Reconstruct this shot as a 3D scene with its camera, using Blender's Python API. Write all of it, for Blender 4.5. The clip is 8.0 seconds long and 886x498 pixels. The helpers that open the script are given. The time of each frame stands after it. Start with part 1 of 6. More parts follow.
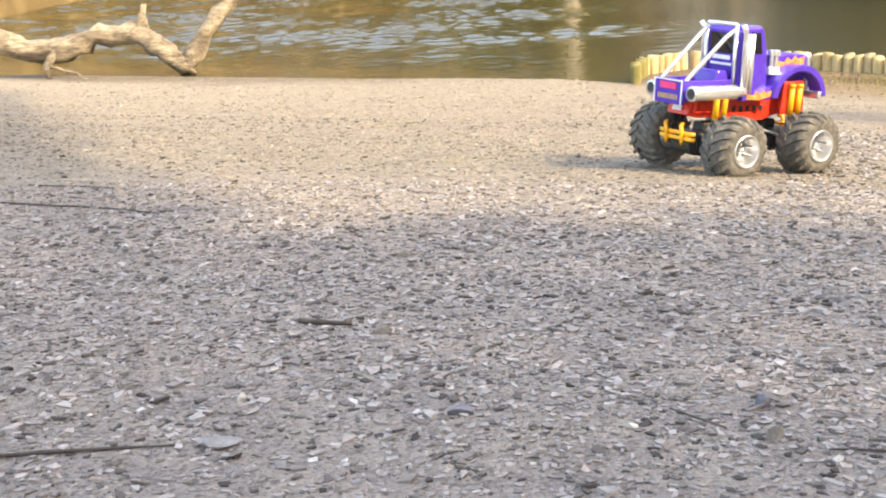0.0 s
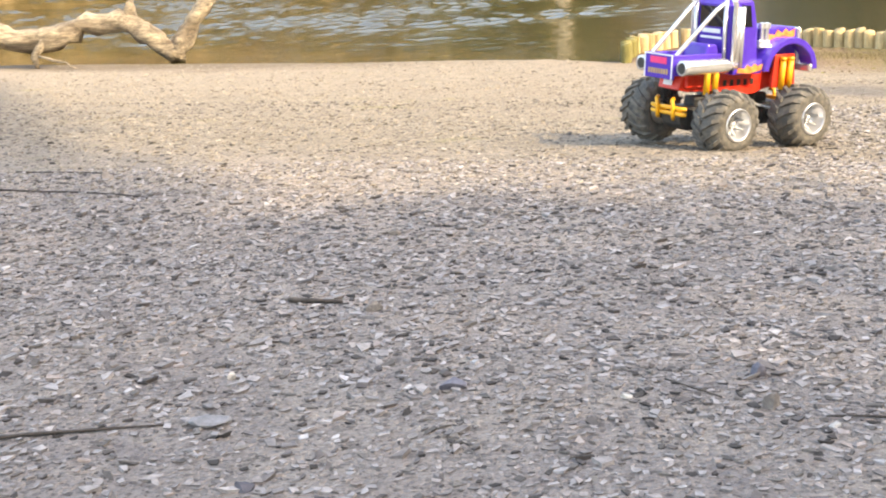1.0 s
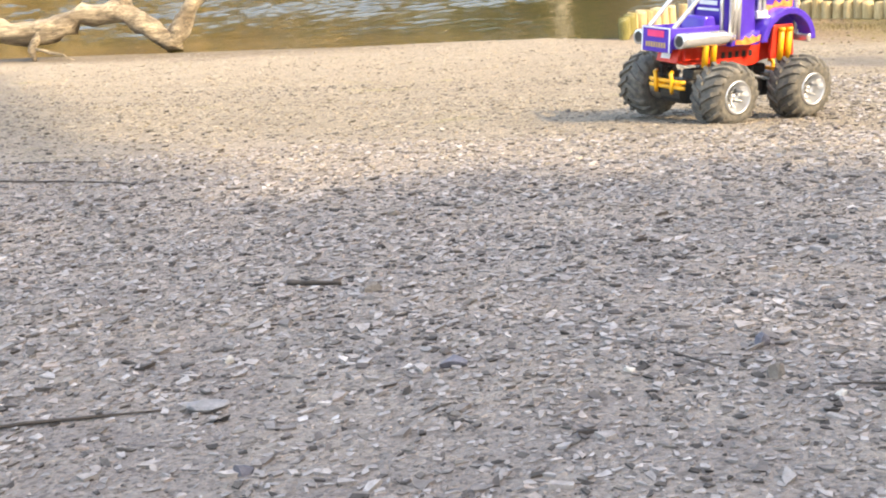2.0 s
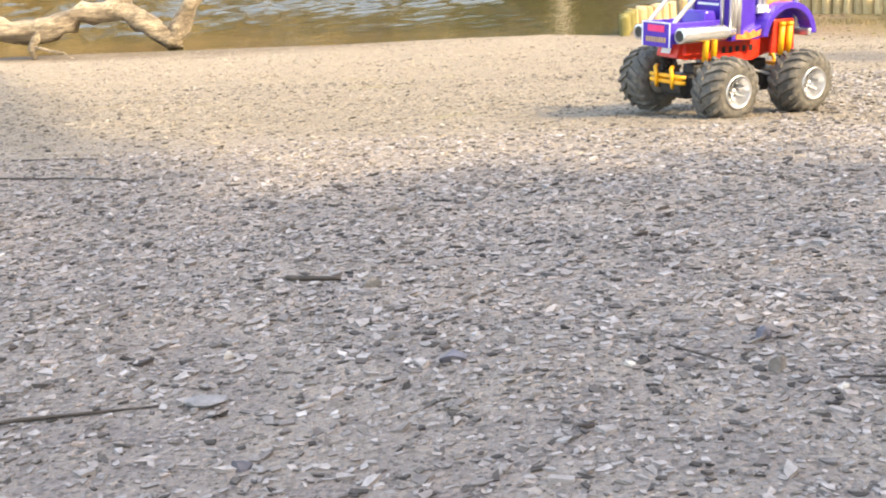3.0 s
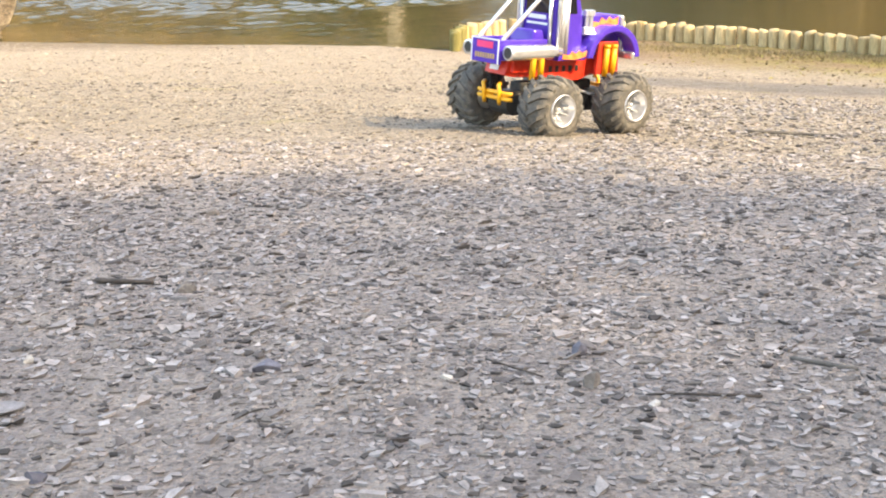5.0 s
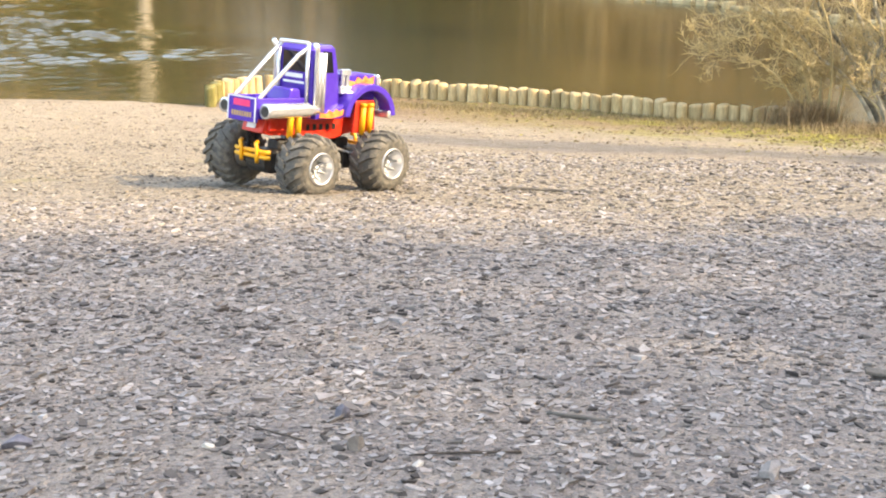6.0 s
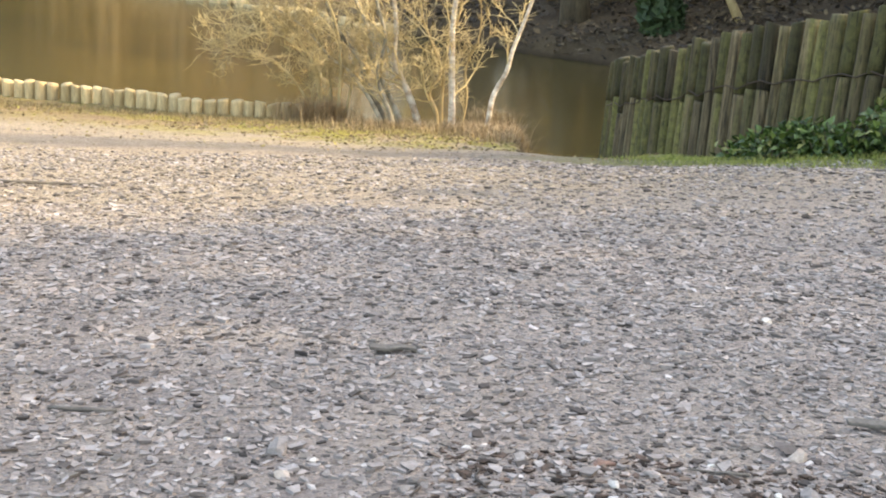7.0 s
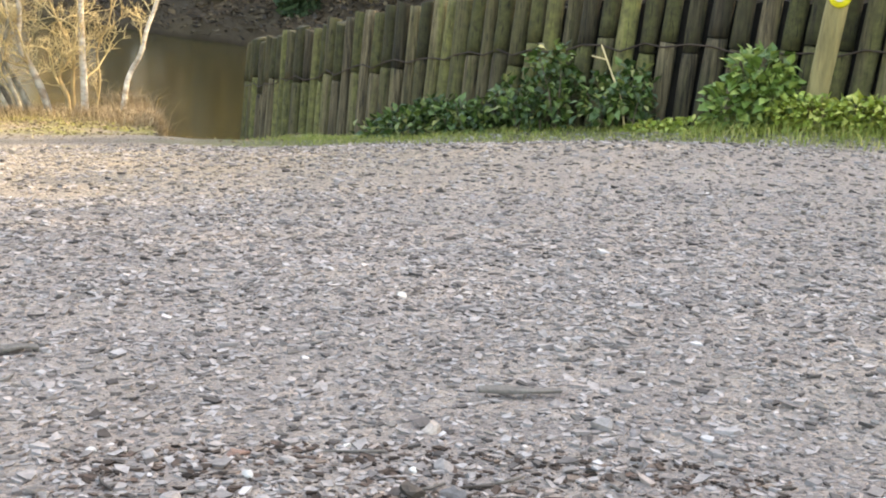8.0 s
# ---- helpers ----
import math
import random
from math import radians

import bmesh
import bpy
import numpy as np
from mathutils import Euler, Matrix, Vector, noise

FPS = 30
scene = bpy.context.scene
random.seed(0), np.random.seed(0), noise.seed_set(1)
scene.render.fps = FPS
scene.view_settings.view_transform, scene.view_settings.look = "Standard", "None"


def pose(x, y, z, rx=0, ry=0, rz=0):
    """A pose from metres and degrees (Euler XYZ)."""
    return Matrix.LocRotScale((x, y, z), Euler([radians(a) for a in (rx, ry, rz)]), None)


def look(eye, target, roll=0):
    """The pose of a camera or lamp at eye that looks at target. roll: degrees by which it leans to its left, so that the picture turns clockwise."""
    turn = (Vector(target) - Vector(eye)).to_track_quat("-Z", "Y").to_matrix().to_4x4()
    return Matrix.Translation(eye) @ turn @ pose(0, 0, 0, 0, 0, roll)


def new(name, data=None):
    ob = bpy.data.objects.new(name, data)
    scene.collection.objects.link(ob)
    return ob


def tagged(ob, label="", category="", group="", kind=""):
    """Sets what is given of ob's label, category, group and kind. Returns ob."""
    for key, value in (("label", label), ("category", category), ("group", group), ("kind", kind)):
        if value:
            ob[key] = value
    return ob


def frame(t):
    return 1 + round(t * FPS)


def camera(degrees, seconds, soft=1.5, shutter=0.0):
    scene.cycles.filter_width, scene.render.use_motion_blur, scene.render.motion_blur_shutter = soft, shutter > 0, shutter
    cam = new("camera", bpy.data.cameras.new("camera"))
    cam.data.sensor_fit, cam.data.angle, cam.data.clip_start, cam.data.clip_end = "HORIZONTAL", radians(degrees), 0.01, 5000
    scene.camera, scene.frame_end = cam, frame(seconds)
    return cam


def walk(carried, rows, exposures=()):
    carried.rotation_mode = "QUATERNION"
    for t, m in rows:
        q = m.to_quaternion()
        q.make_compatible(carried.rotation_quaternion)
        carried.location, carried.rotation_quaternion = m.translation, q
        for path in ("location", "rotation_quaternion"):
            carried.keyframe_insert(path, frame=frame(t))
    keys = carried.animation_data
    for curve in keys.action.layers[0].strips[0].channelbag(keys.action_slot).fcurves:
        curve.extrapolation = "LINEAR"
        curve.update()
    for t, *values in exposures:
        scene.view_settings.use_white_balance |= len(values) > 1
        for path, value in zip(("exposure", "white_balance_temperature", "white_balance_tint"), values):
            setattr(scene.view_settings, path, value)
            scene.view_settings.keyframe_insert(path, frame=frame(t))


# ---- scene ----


# ================= camera and walk =================
cam = camera(37.8, 8.0, soft=2.0)


def gaze(x, y, z, yaw, pitch, roll):
    a, b = radians(yaw), radians(pitch)
    eye = Vector((x, y, z))
    return look(eye, eye + Vector((math.sin(a) * math.cos(b), math.cos(a) * math.cos(b), math.sin(b))), roll)


WAY = [
    (0, 0, 0, 1.37, 0, -13.9, -2.64),
    (0.5, 0.002, 0.008, 1.362, 0.25, -14.24, -3.13),
    (1, 0.004, 0.014, 1.355, 0.23, -14.61, -3.65),
    (1.5, 0.008, 0.024, 1.349, 0.19, -15.07, -4.5),
    (1.7, 0.009, 0.026, 1.347, 0.1, -15.21, -4.86),
    (2.8, 0.010, 0.031, 1.341, -0.04, -15.45, -5.43),
    (3, 0.011, 0.033, 1.34, -0.05, -15.46, -5.43),
    (3.5, 0.012, 0.038, 1.338, 1.45, -15.56, -4.72),
    (4, 0.014, 0.043, 1.336, 3.24, -15.59, -3.77),
    (4.2, 0.015, 0.045, 1.335, 4.17, -15.59, -3.23),
    (5.3, 0.018, 0.058, 1.331, 9.25, -15.43, -0.86),
    (5.5, 0.019, 0.061, 1.33, 10.41, -15.4, -0.57),
    (5.7, 0.02, 0.062, 1.331, 13.88, -15, -0.16),
    (5.8, 0.019, 0.061, 1.334, 16.65, -14.6, 0.42),
    (5.9, 0.017, 0.058, 1.337, 18.3, -13.66, 0.5),
    (6, 0.016, 0.053, 1.341, 18.96, -13.15, 0.28),
    (6.2, 0.015, 0.05, 1.341, 21.46, -12.24, 0.06),
    (6.3, 0.015, 0.051, 1.338, 24.68, -11.77, 0.41),
    (6.4, 0.017, 0.052, 1.337, 28.3, -11.56, 0.86),
    (6.5, 0.02, 0.053, 1.335, 31.42, -11.43, 1.91),
    (6.7, 0.029, 0.056, 1.329, 35.58, -11.5, 2.6),
    (6.8, 0.032, 0.057, 1.327, 37.67, -11.7, 2.7),
    (7, 0.038, 0.06, 1.322, 40.47, -12.55, 3.51),
    (7.2, 0.044, 0.061, 1.317, 42.26, -12.82, 3.78),
    (7.4, 0.053, 0.064, 1.312, 45.31, -12.73, 4.21),
    (7.5, 0.06, 0.065, 1.31, 48.09, -12.54, 4.72),
    (7.6, 0.065, 0.064, 1.309, 50.95, -12.2, 4.61),
    (7.7, 0.068, 0.063, 1.31, 53.04, -12.26, 4.35),
    (8, 0.075, 0.065, 1.317, 56.27, -12.34, 4.12),
]
walk(cam, [(r[0], gaze(*r[1:])) for r in WAY], [(0, 2.69, 8050, 10), (6, 2.77, 8300, 10), (7, 2.78, 8500, 10), (8, 2.97, 8700, 10)])

# ================= world, sun =================
SUN = Vector((0.77, -0.64, 0)).normalized() * math.cos(radians(36)) + Vector((0, 0, math.sin(radians(36))))
world = bpy.data.worlds.new("sky")
scene.world = world
world.use_nodes = True
wn = world.node_tree
sky = wn.nodes.new("ShaderNodeTexSky")
sky.sky_type, sky.sun_disc = "NISHITA", False
sky.sun_elevation, sky.sun_rotation = radians(36), math.atan2(SUN.x, SUN.y)
sky.dust_density, sky.air_density = 2.5, 1.0
wn.links.new(sky.outputs[0], wn.nodes["Background"].inputs[0])
wn.nodes["Background"].inputs[1].default_value = 0.15
sun = new("sun", bpy.data.lights.new("sun", "SUN"))
sun.data.energy, sun.data.angle, sun.data.color = 1.1, radians(0.5), (1.0, 0.885, 0.69)
sun.matrix_world = look(SUN * 30, (0, 0, 0))


# ================= materials =================
def material(name, build, rough=0.8, metal=0.0, spec=0.5):
    m = bpy.data.materials.new(name)
    m.use_nodes = True
    t = m.node_tree
    p = t.nodes["Principled BSDF"]
    p.inputs["Roughness"].default_value, p.inputs["Metallic"].default_value = rough, metal
    p.inputs["Specular IOR Level"].default_value = spec
    build(t, p)
    return m


def coords(t, scale=(1, 1, 1), kind="Object"):
    c, mp = t.nodes.new("ShaderNodeTexCoord"), t.nodes.new("ShaderNodeMapping")
    mp.inputs["Scale"].default_value = scale
    t.links.new(c.outputs[kind], mp.inputs[0])
    return mp.outputs[0]


def noise_tex(t, at, scale, detail=4, rough=0.6, dist=0.0):
    n = t.nodes.new("ShaderNodeTexNoise")
    n.inputs["Scale"].default_value, n.inputs["Detail"].default_value = scale, detail
    n.inputs["Roughness"].default_value, n.inputs["Distortion"].default_value = rough, dist
    t.links.new(at, n.inputs["Vector"])
    return n.outputs["Fac"]


def ramp(t, fac, *stops):
    r = t.nodes.new("ShaderNodeValToRGB")
    e = r.color_ramp.elements
    while len(e) < len(stops):
        e.new(0.5)
    for el, (pos, col) in zip(e, stops):
        el.position, el.color = pos, (*col, 1) if len(col) == 3 else col
    t.links.new(fac, r.inputs[0])
    return r.outputs[0]


def blend(t, fac, a, b, mode="MIX"):
    m = t.nodes.new("ShaderNodeMix")
    m.data_type, m.blend_type = "RGBA", mode
    for value, slot in ((fac, 0), (a, 6), (b, 7)):
        if isinstance(value, (int, float)):
            m.inputs[slot].default_value = value
        elif isinstance(value, tuple):
            m.inputs[slot].default_value = (*value, 1)
        else:
            t.links.new(value, m.inputs[slot])
    return m.outputs[2]


def maths(t, op, a, b=None, c=None):
    m = t.nodes.new("ShaderNodeMath")
    m.operation = op
    for i, v in enumerate((a, b, c)):
        if v is None:
            continue
        if isinstance(v, (int, float)):
            m.inputs[i].default_value = v
        else:
            t.links.new(v, m.inputs[i])
    return m.outputs[0]


def bump(t, p, height, strength=0.5, dist=0.01):
    b = t.nodes.new("ShaderNodeBump")
    b.inputs["Strength"].default_value, b.inputs["Distance"].default_value = strength, dist
    t.links.new(height, b.inputs["Height"])
    t.links.new(b.outputs[0], p.inputs["Normal"])


def paint(t, p, col):
    t.links.new(col, p.inputs["Base Color"])


def two_scale(c1, c2, s1, s2, grain=0.25, stretch=(1, 1, 1), bumps=0.3, bdist=0.004, per_object=0.25):
    """Colour between c1 and c2 at a coarse scale, grain at a fine one, some change from object to object."""
    def build(t, p):
        at = coords(t, stretch)
        info = t.nodes.new("ShaderNodeObjectInfo")
        coarse = noise_tex(t, at, s1, 4)
        base = ramp(t, coarse, (0.32, c1), (0.68, c2))
        fine = noise_tex(t, at, s2, 5, 0.7)
        g = ramp(t, fine, (0.25, (1 - grain,) * 3), (0.75, (1 + grain,) * 3))
        col = blend(t, 1.0, base, g, "MULTIPLY")
        r = maths(t, "MULTIPLY_ADD", info.outputs["Random"], 2 * per_object, 1 - per_object)
        col = blend(t, 1.0, col, r, "MULTIPLY")
        paint(t, p, col)
        bump(t, p, fine, bumps, bdist)
    return build


def islands(*stops, grain=0.3, s=300, bumps=0.4, bdist=0.002):
    """Each loose piece of a joined mesh takes its own colour."""
    def build(t, p):
        geo = t.nodes.new("ShaderNodeNewGeometry")
        base = ramp(t, geo.outputs["Random Per Island"], *stops)
        at = coords(t)
        fine = noise_tex(t, at, s, 3, 0.7)
        g = ramp(t, fine, (0.25, (1 - grain,) * 3), (0.75, (1 + grain,) * 3))
        paint(t, p, blend(t, 1.0, base, g, "MULTIPLY"))
        bump(t, p, fine, bumps, bdist)
    return build


def ground_look(t, p):
    at = coords(t)
    sep = t.nodes.new("ShaderNodeSeparateXYZ")
    t.links.new(at, sep.inputs[0])
    X, Y, Z = sep.outputs
    big, mid, fine = noise_tex(t, at, 0.9, 4), noise_tex(t, at, 9, 5, 0.65), noise_tex(t, at, 190, 5, 0.75)
    # the darkest stops also stand in for shade between the stones
    grit = ramp(t, fine, (0.32, (0.06, 0.052, 0.046)), (0.42, (0.335, 0.292, 0.264)), (0.70, (0.44, 0.39, 0.357)))
    tone = ramp(t, mid, (0.3, (0.78, 0.77, 0.78)), (0.7, (1.12, 1.1, 1.04)))
    gravel = blend(t, 1.0, grit, tone, "MULTIPLY")
    vor = t.nodes.new("ShaderNodeTexVoronoi")
    vor.inputs["Scale"].default_value = 170
    t.links.new(at, vor.inputs["Vector"])
    pebble = ramp(t, vor.outputs["Color"], (0.0, (0.18, 0.17, 0.16)), (0.24, (0.68, 0.67, 0.66)), (0.4, (1.0, 0.99, 0.98)), (1.0, (1.22, 1.20, 1.17)))
    gravel = blend(t, 0.7, gravel, pebble, "MULTIPLY")
    cobble = t.nodes.new("ShaderNodeTexVoronoi")
    cobble.inputs["Scale"].default_value = 48
    t.links.new(at, cobble.inputs["Vector"])
    stones = ramp(t, cobble.outputs["Color"], (0.0, (0.45, 0.43, 0.41)), (0.22, (0.8, 0.79, 0.78)), (0.5, (1.0, 0.99, 0.97)), (1.0, (1.28, 1.26, 1.22)))
    # tan dirt down the beach to the water, with sunlight's warmth in its colour
    wob = maths(t, "MULTIPLY_ADD", big, 2.2, -1.1)
    far = maths(t, "SUBTRACT", maths(t, "ADD", Y, maths(t, "MULTIPLY", X, 0.3)), 2.7)
    fr = t.nodes.new("ShaderNodeMapRange")
    t.links.new(maths(t, "ADD", far, maths(t, "MULTIPLY", wob, 0.35)), fr.inputs[0])
    fr.inputs[1].default_value, fr.inputs[2].default_value = -0.6, 0.9
    sunlit_dirt = blend(t, 1.0, ramp(t, mid, (0.3, (0.255, 0.215, 0.16)), (0.7, (0.348, 0.298, 0.23))), pebble, "MULTIPLY")
    sunlit_dirt = blend(t, 0.8, sunlit_dirt, stones, "MULTIPLY")
    col = blend(t, maths(t, "MULTIPLY", fr.outputs[0], 0.85), gravel, sunlit_dirt)
    # rust-brown leaf litter by the log edging
    lm = t.nodes.new("ShaderNodeMapRange")
    t.links.new(maths(t, "ADD", maths(t, "ADD", maths(t, "MULTIPLY", X, 0.95), Y), maths(t, "MULTIPLY", wob, 0.35)), lm.inputs[0])
    lm.inputs[1].default_value, lm.inputs[2].default_value = 11.1, 12.4
    xm = t.nodes.new("ShaderNodeMapRange")
    t.links.new(X, xm.inputs[0])
    xm.inputs[1].default_value, xm.inputs[2].default_value = 0.9, 2.1
    litter = ramp(t, noise_tex(t, at, 30, 5, 0.7), (0.3, (0.10, 0.065, 0.035)), (0.55, (0.24, 0.165, 0.10)), (0.75, (0.34, 0.265, 0.16)))
    col = blend(t, maths(t, "MULTIPLY", lm.outputs[0], xm.outputs[0]), col, litter)
    # dark band across the beach to the spit: trodden path, tree shade painted in
    shade_band = maths(t, "ABSOLUTE", maths(t, "ADD", maths(t, "ADD", X, Y), maths(t, "MULTIPLY_ADD", wob, 0.35, -9.5)))
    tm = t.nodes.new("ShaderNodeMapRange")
    t.links.new(shade_band, tm.inputs[0])
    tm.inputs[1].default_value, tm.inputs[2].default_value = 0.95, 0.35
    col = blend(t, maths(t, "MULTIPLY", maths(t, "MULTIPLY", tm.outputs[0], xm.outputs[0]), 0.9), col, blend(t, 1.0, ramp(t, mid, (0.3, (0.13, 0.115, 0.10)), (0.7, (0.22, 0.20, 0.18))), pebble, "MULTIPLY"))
    # moss and thin grass, in patches near the edging and along the palisade
    mossy = ramp(t, noise_tex(t, at, 2.3, 5, 0.65), (0.38, (0, 0, 0)), (0.56, (0.9, 0.9, 0.9)))
    gm = t.nodes.new("ShaderNodeMapRange")
    t.links.new(maths(t, "ADD", maths(t, "MULTIPLY", X, 1.25), Y), gm.inputs[0])
    gm.inputs[1].default_value, gm.inputs[2].default_value = 11.5, 12.4
    green = ramp(t, mid, (0.3, (0.13, 0.115, 0.025)), (0.5, (0.24, 0.22, 0.04)), (0.7, (0.31, 0.285, 0.06)))
    green = blend(t, 0.8, green, pebble, "MULTIPLY")
    yl = t.nodes.new("ShaderNodeMapRange")
    t.links.new(X, yl.inputs[0])
    yl.inputs[1].default_value, yl.inputs[2].default_value = 2.9, 4.6
    col = blend(t, maths(t, "MULTIPLY", maths(t, "MULTIPLY", gm.outputs[0], mossy), yl.outputs[0]), col, green)
    sm = t.nodes.new("ShaderNodeMapRange")
    t.links.new(maths(t, "ADD", X, maths(t, "MULTIPLY", wob, 0.12)), sm.inputs[0])
    sm.inputs[1].default_value, sm.inputs[2].default_value = 4.25, 4.6
    south = t.nodes.new("ShaderNodeMapRange")
    t.links.new(Y, south.inputs[0])
    south.inputs[1].default_value, south.inputs[2].default_value = 5.2, 4.3
    col = blend(t, maths(t, "MULTIPLY", maths(t, "MULTIPLY", sm.outputs[0], south.outputs[0]), 0.85), col, (0.13, 0.14, 0.045))
    # scattered yellowish grass flecks on the beach
    fleck = ramp(t, noise_tex(t, at, 1.7, 6, 0.75), (0.60, (0, 0, 0)), (0.70, (0.7, 0.7, 0.7)))
    near = t.nodes.new("ShaderNodeMapRange")
    t.links.new(Y, near.inputs[0])
    near.inputs[1].default_value, near.inputs[2].default_value = 2.2, 3.0
    col = blend(t, maths(t, "MULTIPLY", fleck, near.outputs[0]), col, (0.27, 0.24, 0.10))
    # the far banks: dead bracken and leaves
    fb = t.nodes.new("ShaderNodeMapRange")
    t.links.new(maths(t, "MAXIMUM", maths(t, "SUBTRACT", X, 10.0), maths(t, "SUBTRACT", Y, 20.0)), fb.inputs[0])
    bank = ramp(t, noise_tex(t, at, 0.8, 6, 0.7), (0.3, (0.14, 0.09, 0.045)), (0.5, (0.26, 0.175, 0.085)), (0.7, (0.36, 0.26, 0.12)))
    # shade under the trees on that bank's near end, painted as near-black colour
    bank_shade = t.nodes.new("ShaderNodeMapRange")
    t.links.new(maths(t, "ADD", Y, maths(t, "MULTIPLY", wob, 2.0)), bank_shade.inputs[0])
    bank_shade.inputs[1].default_value, bank_shade.inputs[2].default_value = 23.0, 18.0
    bank = blend(t, maths(t, "MULTIPLY", bank_shade.outputs[0], 0.85), bank, ramp(t, mid, (0.3, (0.018, 0.014, 0.01)), (0.7, (0.052, 0.04, 0.026))))
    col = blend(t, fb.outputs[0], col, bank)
    # wet rim by the water
    wet = t.nodes.new("ShaderNodeMapRange")
    t.links.new(maths(t, "ADD", Z, maths(t, "MULTIPLY", wob, 0.02)), wet.inputs[0])
    wet.inputs[1].default_value, wet.inputs[2].default_value = 0.005, 0.075
    col = blend(t, wet.outputs[0], blend(t, 1.0, col, (0.42, 0.38, 0.33), "MULTIPLY"), col)
    paint(t, p, col)
    h = maths(t, "ADD", maths(t, "MULTIPLY", vor.outputs["Distance"], -0.9), maths(t, "ADD", fine, maths(t, "MULTIPLY", mid, 1.5)))
    h = maths(t, "ADD", h, maths(t, "MULTIPLY", maths(t, "MULTIPLY", cobble.outputs["Distance"], -1.6), fr.outputs[0]))
    bump(t, p, h, 1.0, 0.007)


def water_look(t, p):
    at = coords(t)
    sep = t.nodes.new("ShaderNodeSeparateXYZ")
    t.links.new(at, sep.inputs[0])
    paint(t, p, ramp(t, noise_tex(t, at, 0.25, 3), (0.3, (0.038, 0.030, 0.008)), (0.7, (0.056, 0.045, 0.012))))
    p.inputs["IOR"].default_value = 1.33
    # a breeze ruffles the open water; it lies calm in the lee of the edging
    breeze = t.nodes.new("ShaderNodeMapRange")
    t.links.new(maths(t, "ADD", sep.outputs[0], maths(t, "MULTIPLY_ADD", noise_tex(t, at, 0.35, 4), 4.0, -2.0)), breeze.inputs[0])
    breeze.inputs[1].default_value, breeze.inputs[2].default_value = 3.6, 0.6
    sheen = t.nodes.new("ShaderNodeMapRange")
    t.links.new(breeze.outputs[0], sheen.inputs[0])
    sheen.inputs[3].default_value, sheen.inputs[4].default_value = 0.17, 0.03
    t.links.new(sheen.outputs[0], p.inputs["Roughness"])
    breeze.inputs[3].default_value, breeze.inputs[4].default_value = 0.03, 0.8
    rip = t.nodes.new("ShaderNodeMapping")
    rip.inputs["Scale"].default_value, rip.inputs["Rotation"].default_value = (1.0, 1.6, 1.0), (0, 0, 0.35)
    t.links.new(at, rip.inputs[0])
    waves = maths(t, "ADD", noise_tex(t, rip.outputs[0], 3.2, 4, 0.55, 0.4), maths(t, "MULTIPLY", noise_tex(t, rip.outputs[0], 13, 3, 0.5), 0.6))
    bump(t, p, maths(t, "MULTIPLY", waves, breeze.outputs[0]), 1.0, 0.012)


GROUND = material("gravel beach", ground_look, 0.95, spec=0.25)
WATER = material("pond water", water_look, 0.1)
PEBBLES = material("gravel pieces", islands(
    (0.0, (0.055, 0.048, 0.044)), (0.15, (0.17, 0.149, 0.137)), (0.35, (0.255, 0.229, 0.212)), (0.6, (0.30, 0.271, 0.252)),
    (0.9, (0.355, 0.323, 0.303)), (0.96, (0.31, 0.255, 0.222)), (1.0, (0.50, 0.465, 0.44)), s=140), 0.95, spec=0.15)
# warm copy of the gravel pieces; sunlight is put into its colour
SUNLIT_PEBBLES = material("sunlit beach pebbles", islands((0.0, (0.11, 0.093, 0.073)), (0.2, (0.21, 0.18, 0.142)), (0.5, (0.285, 0.249, 0.20)), (0.92, (0.32, 0.28, 0.226)), (1.0, (0.40, 0.367, 0.314)), s=140), 0.95, spec=0.12)
# dark chips, whose tone also stands in for shadow gaps between shards
CHIPS_AND_GAPS = material("dark bark chips", islands((0.0, (0.045, 0.04, 0.036)), (0.4, (0.11, 0.098, 0.088)), (1.0, (0.21, 0.185, 0.16))), 0.95, spec=0.12)
SCRAPS = material("dark red-brown wood scraps", islands((0.0, (0.022, 0.017, 0.014)), (0.5, (0.06, 0.045, 0.036)), (0.85, (0.12, 0.085, 0.068)), (1.0, (0.20, 0.16, 0.13))), 0.95, spec=0.12)
LOG = material("sunbleached edging log", two_scale((0.33, 0.24, 0.11), (0.56, 0.43, 0.235), 7, 60, 0.4, (1, 1, 0.2), 0.8, 0.006, 0.22), 0.9)
MOSS_LOG = material("mossy edging log", two_scale((0.085, 0.08, 0.022), (0.21, 0.18, 0.06), 6, 60, 0.35, (1, 1, 0.25), 0.6), 0.95)


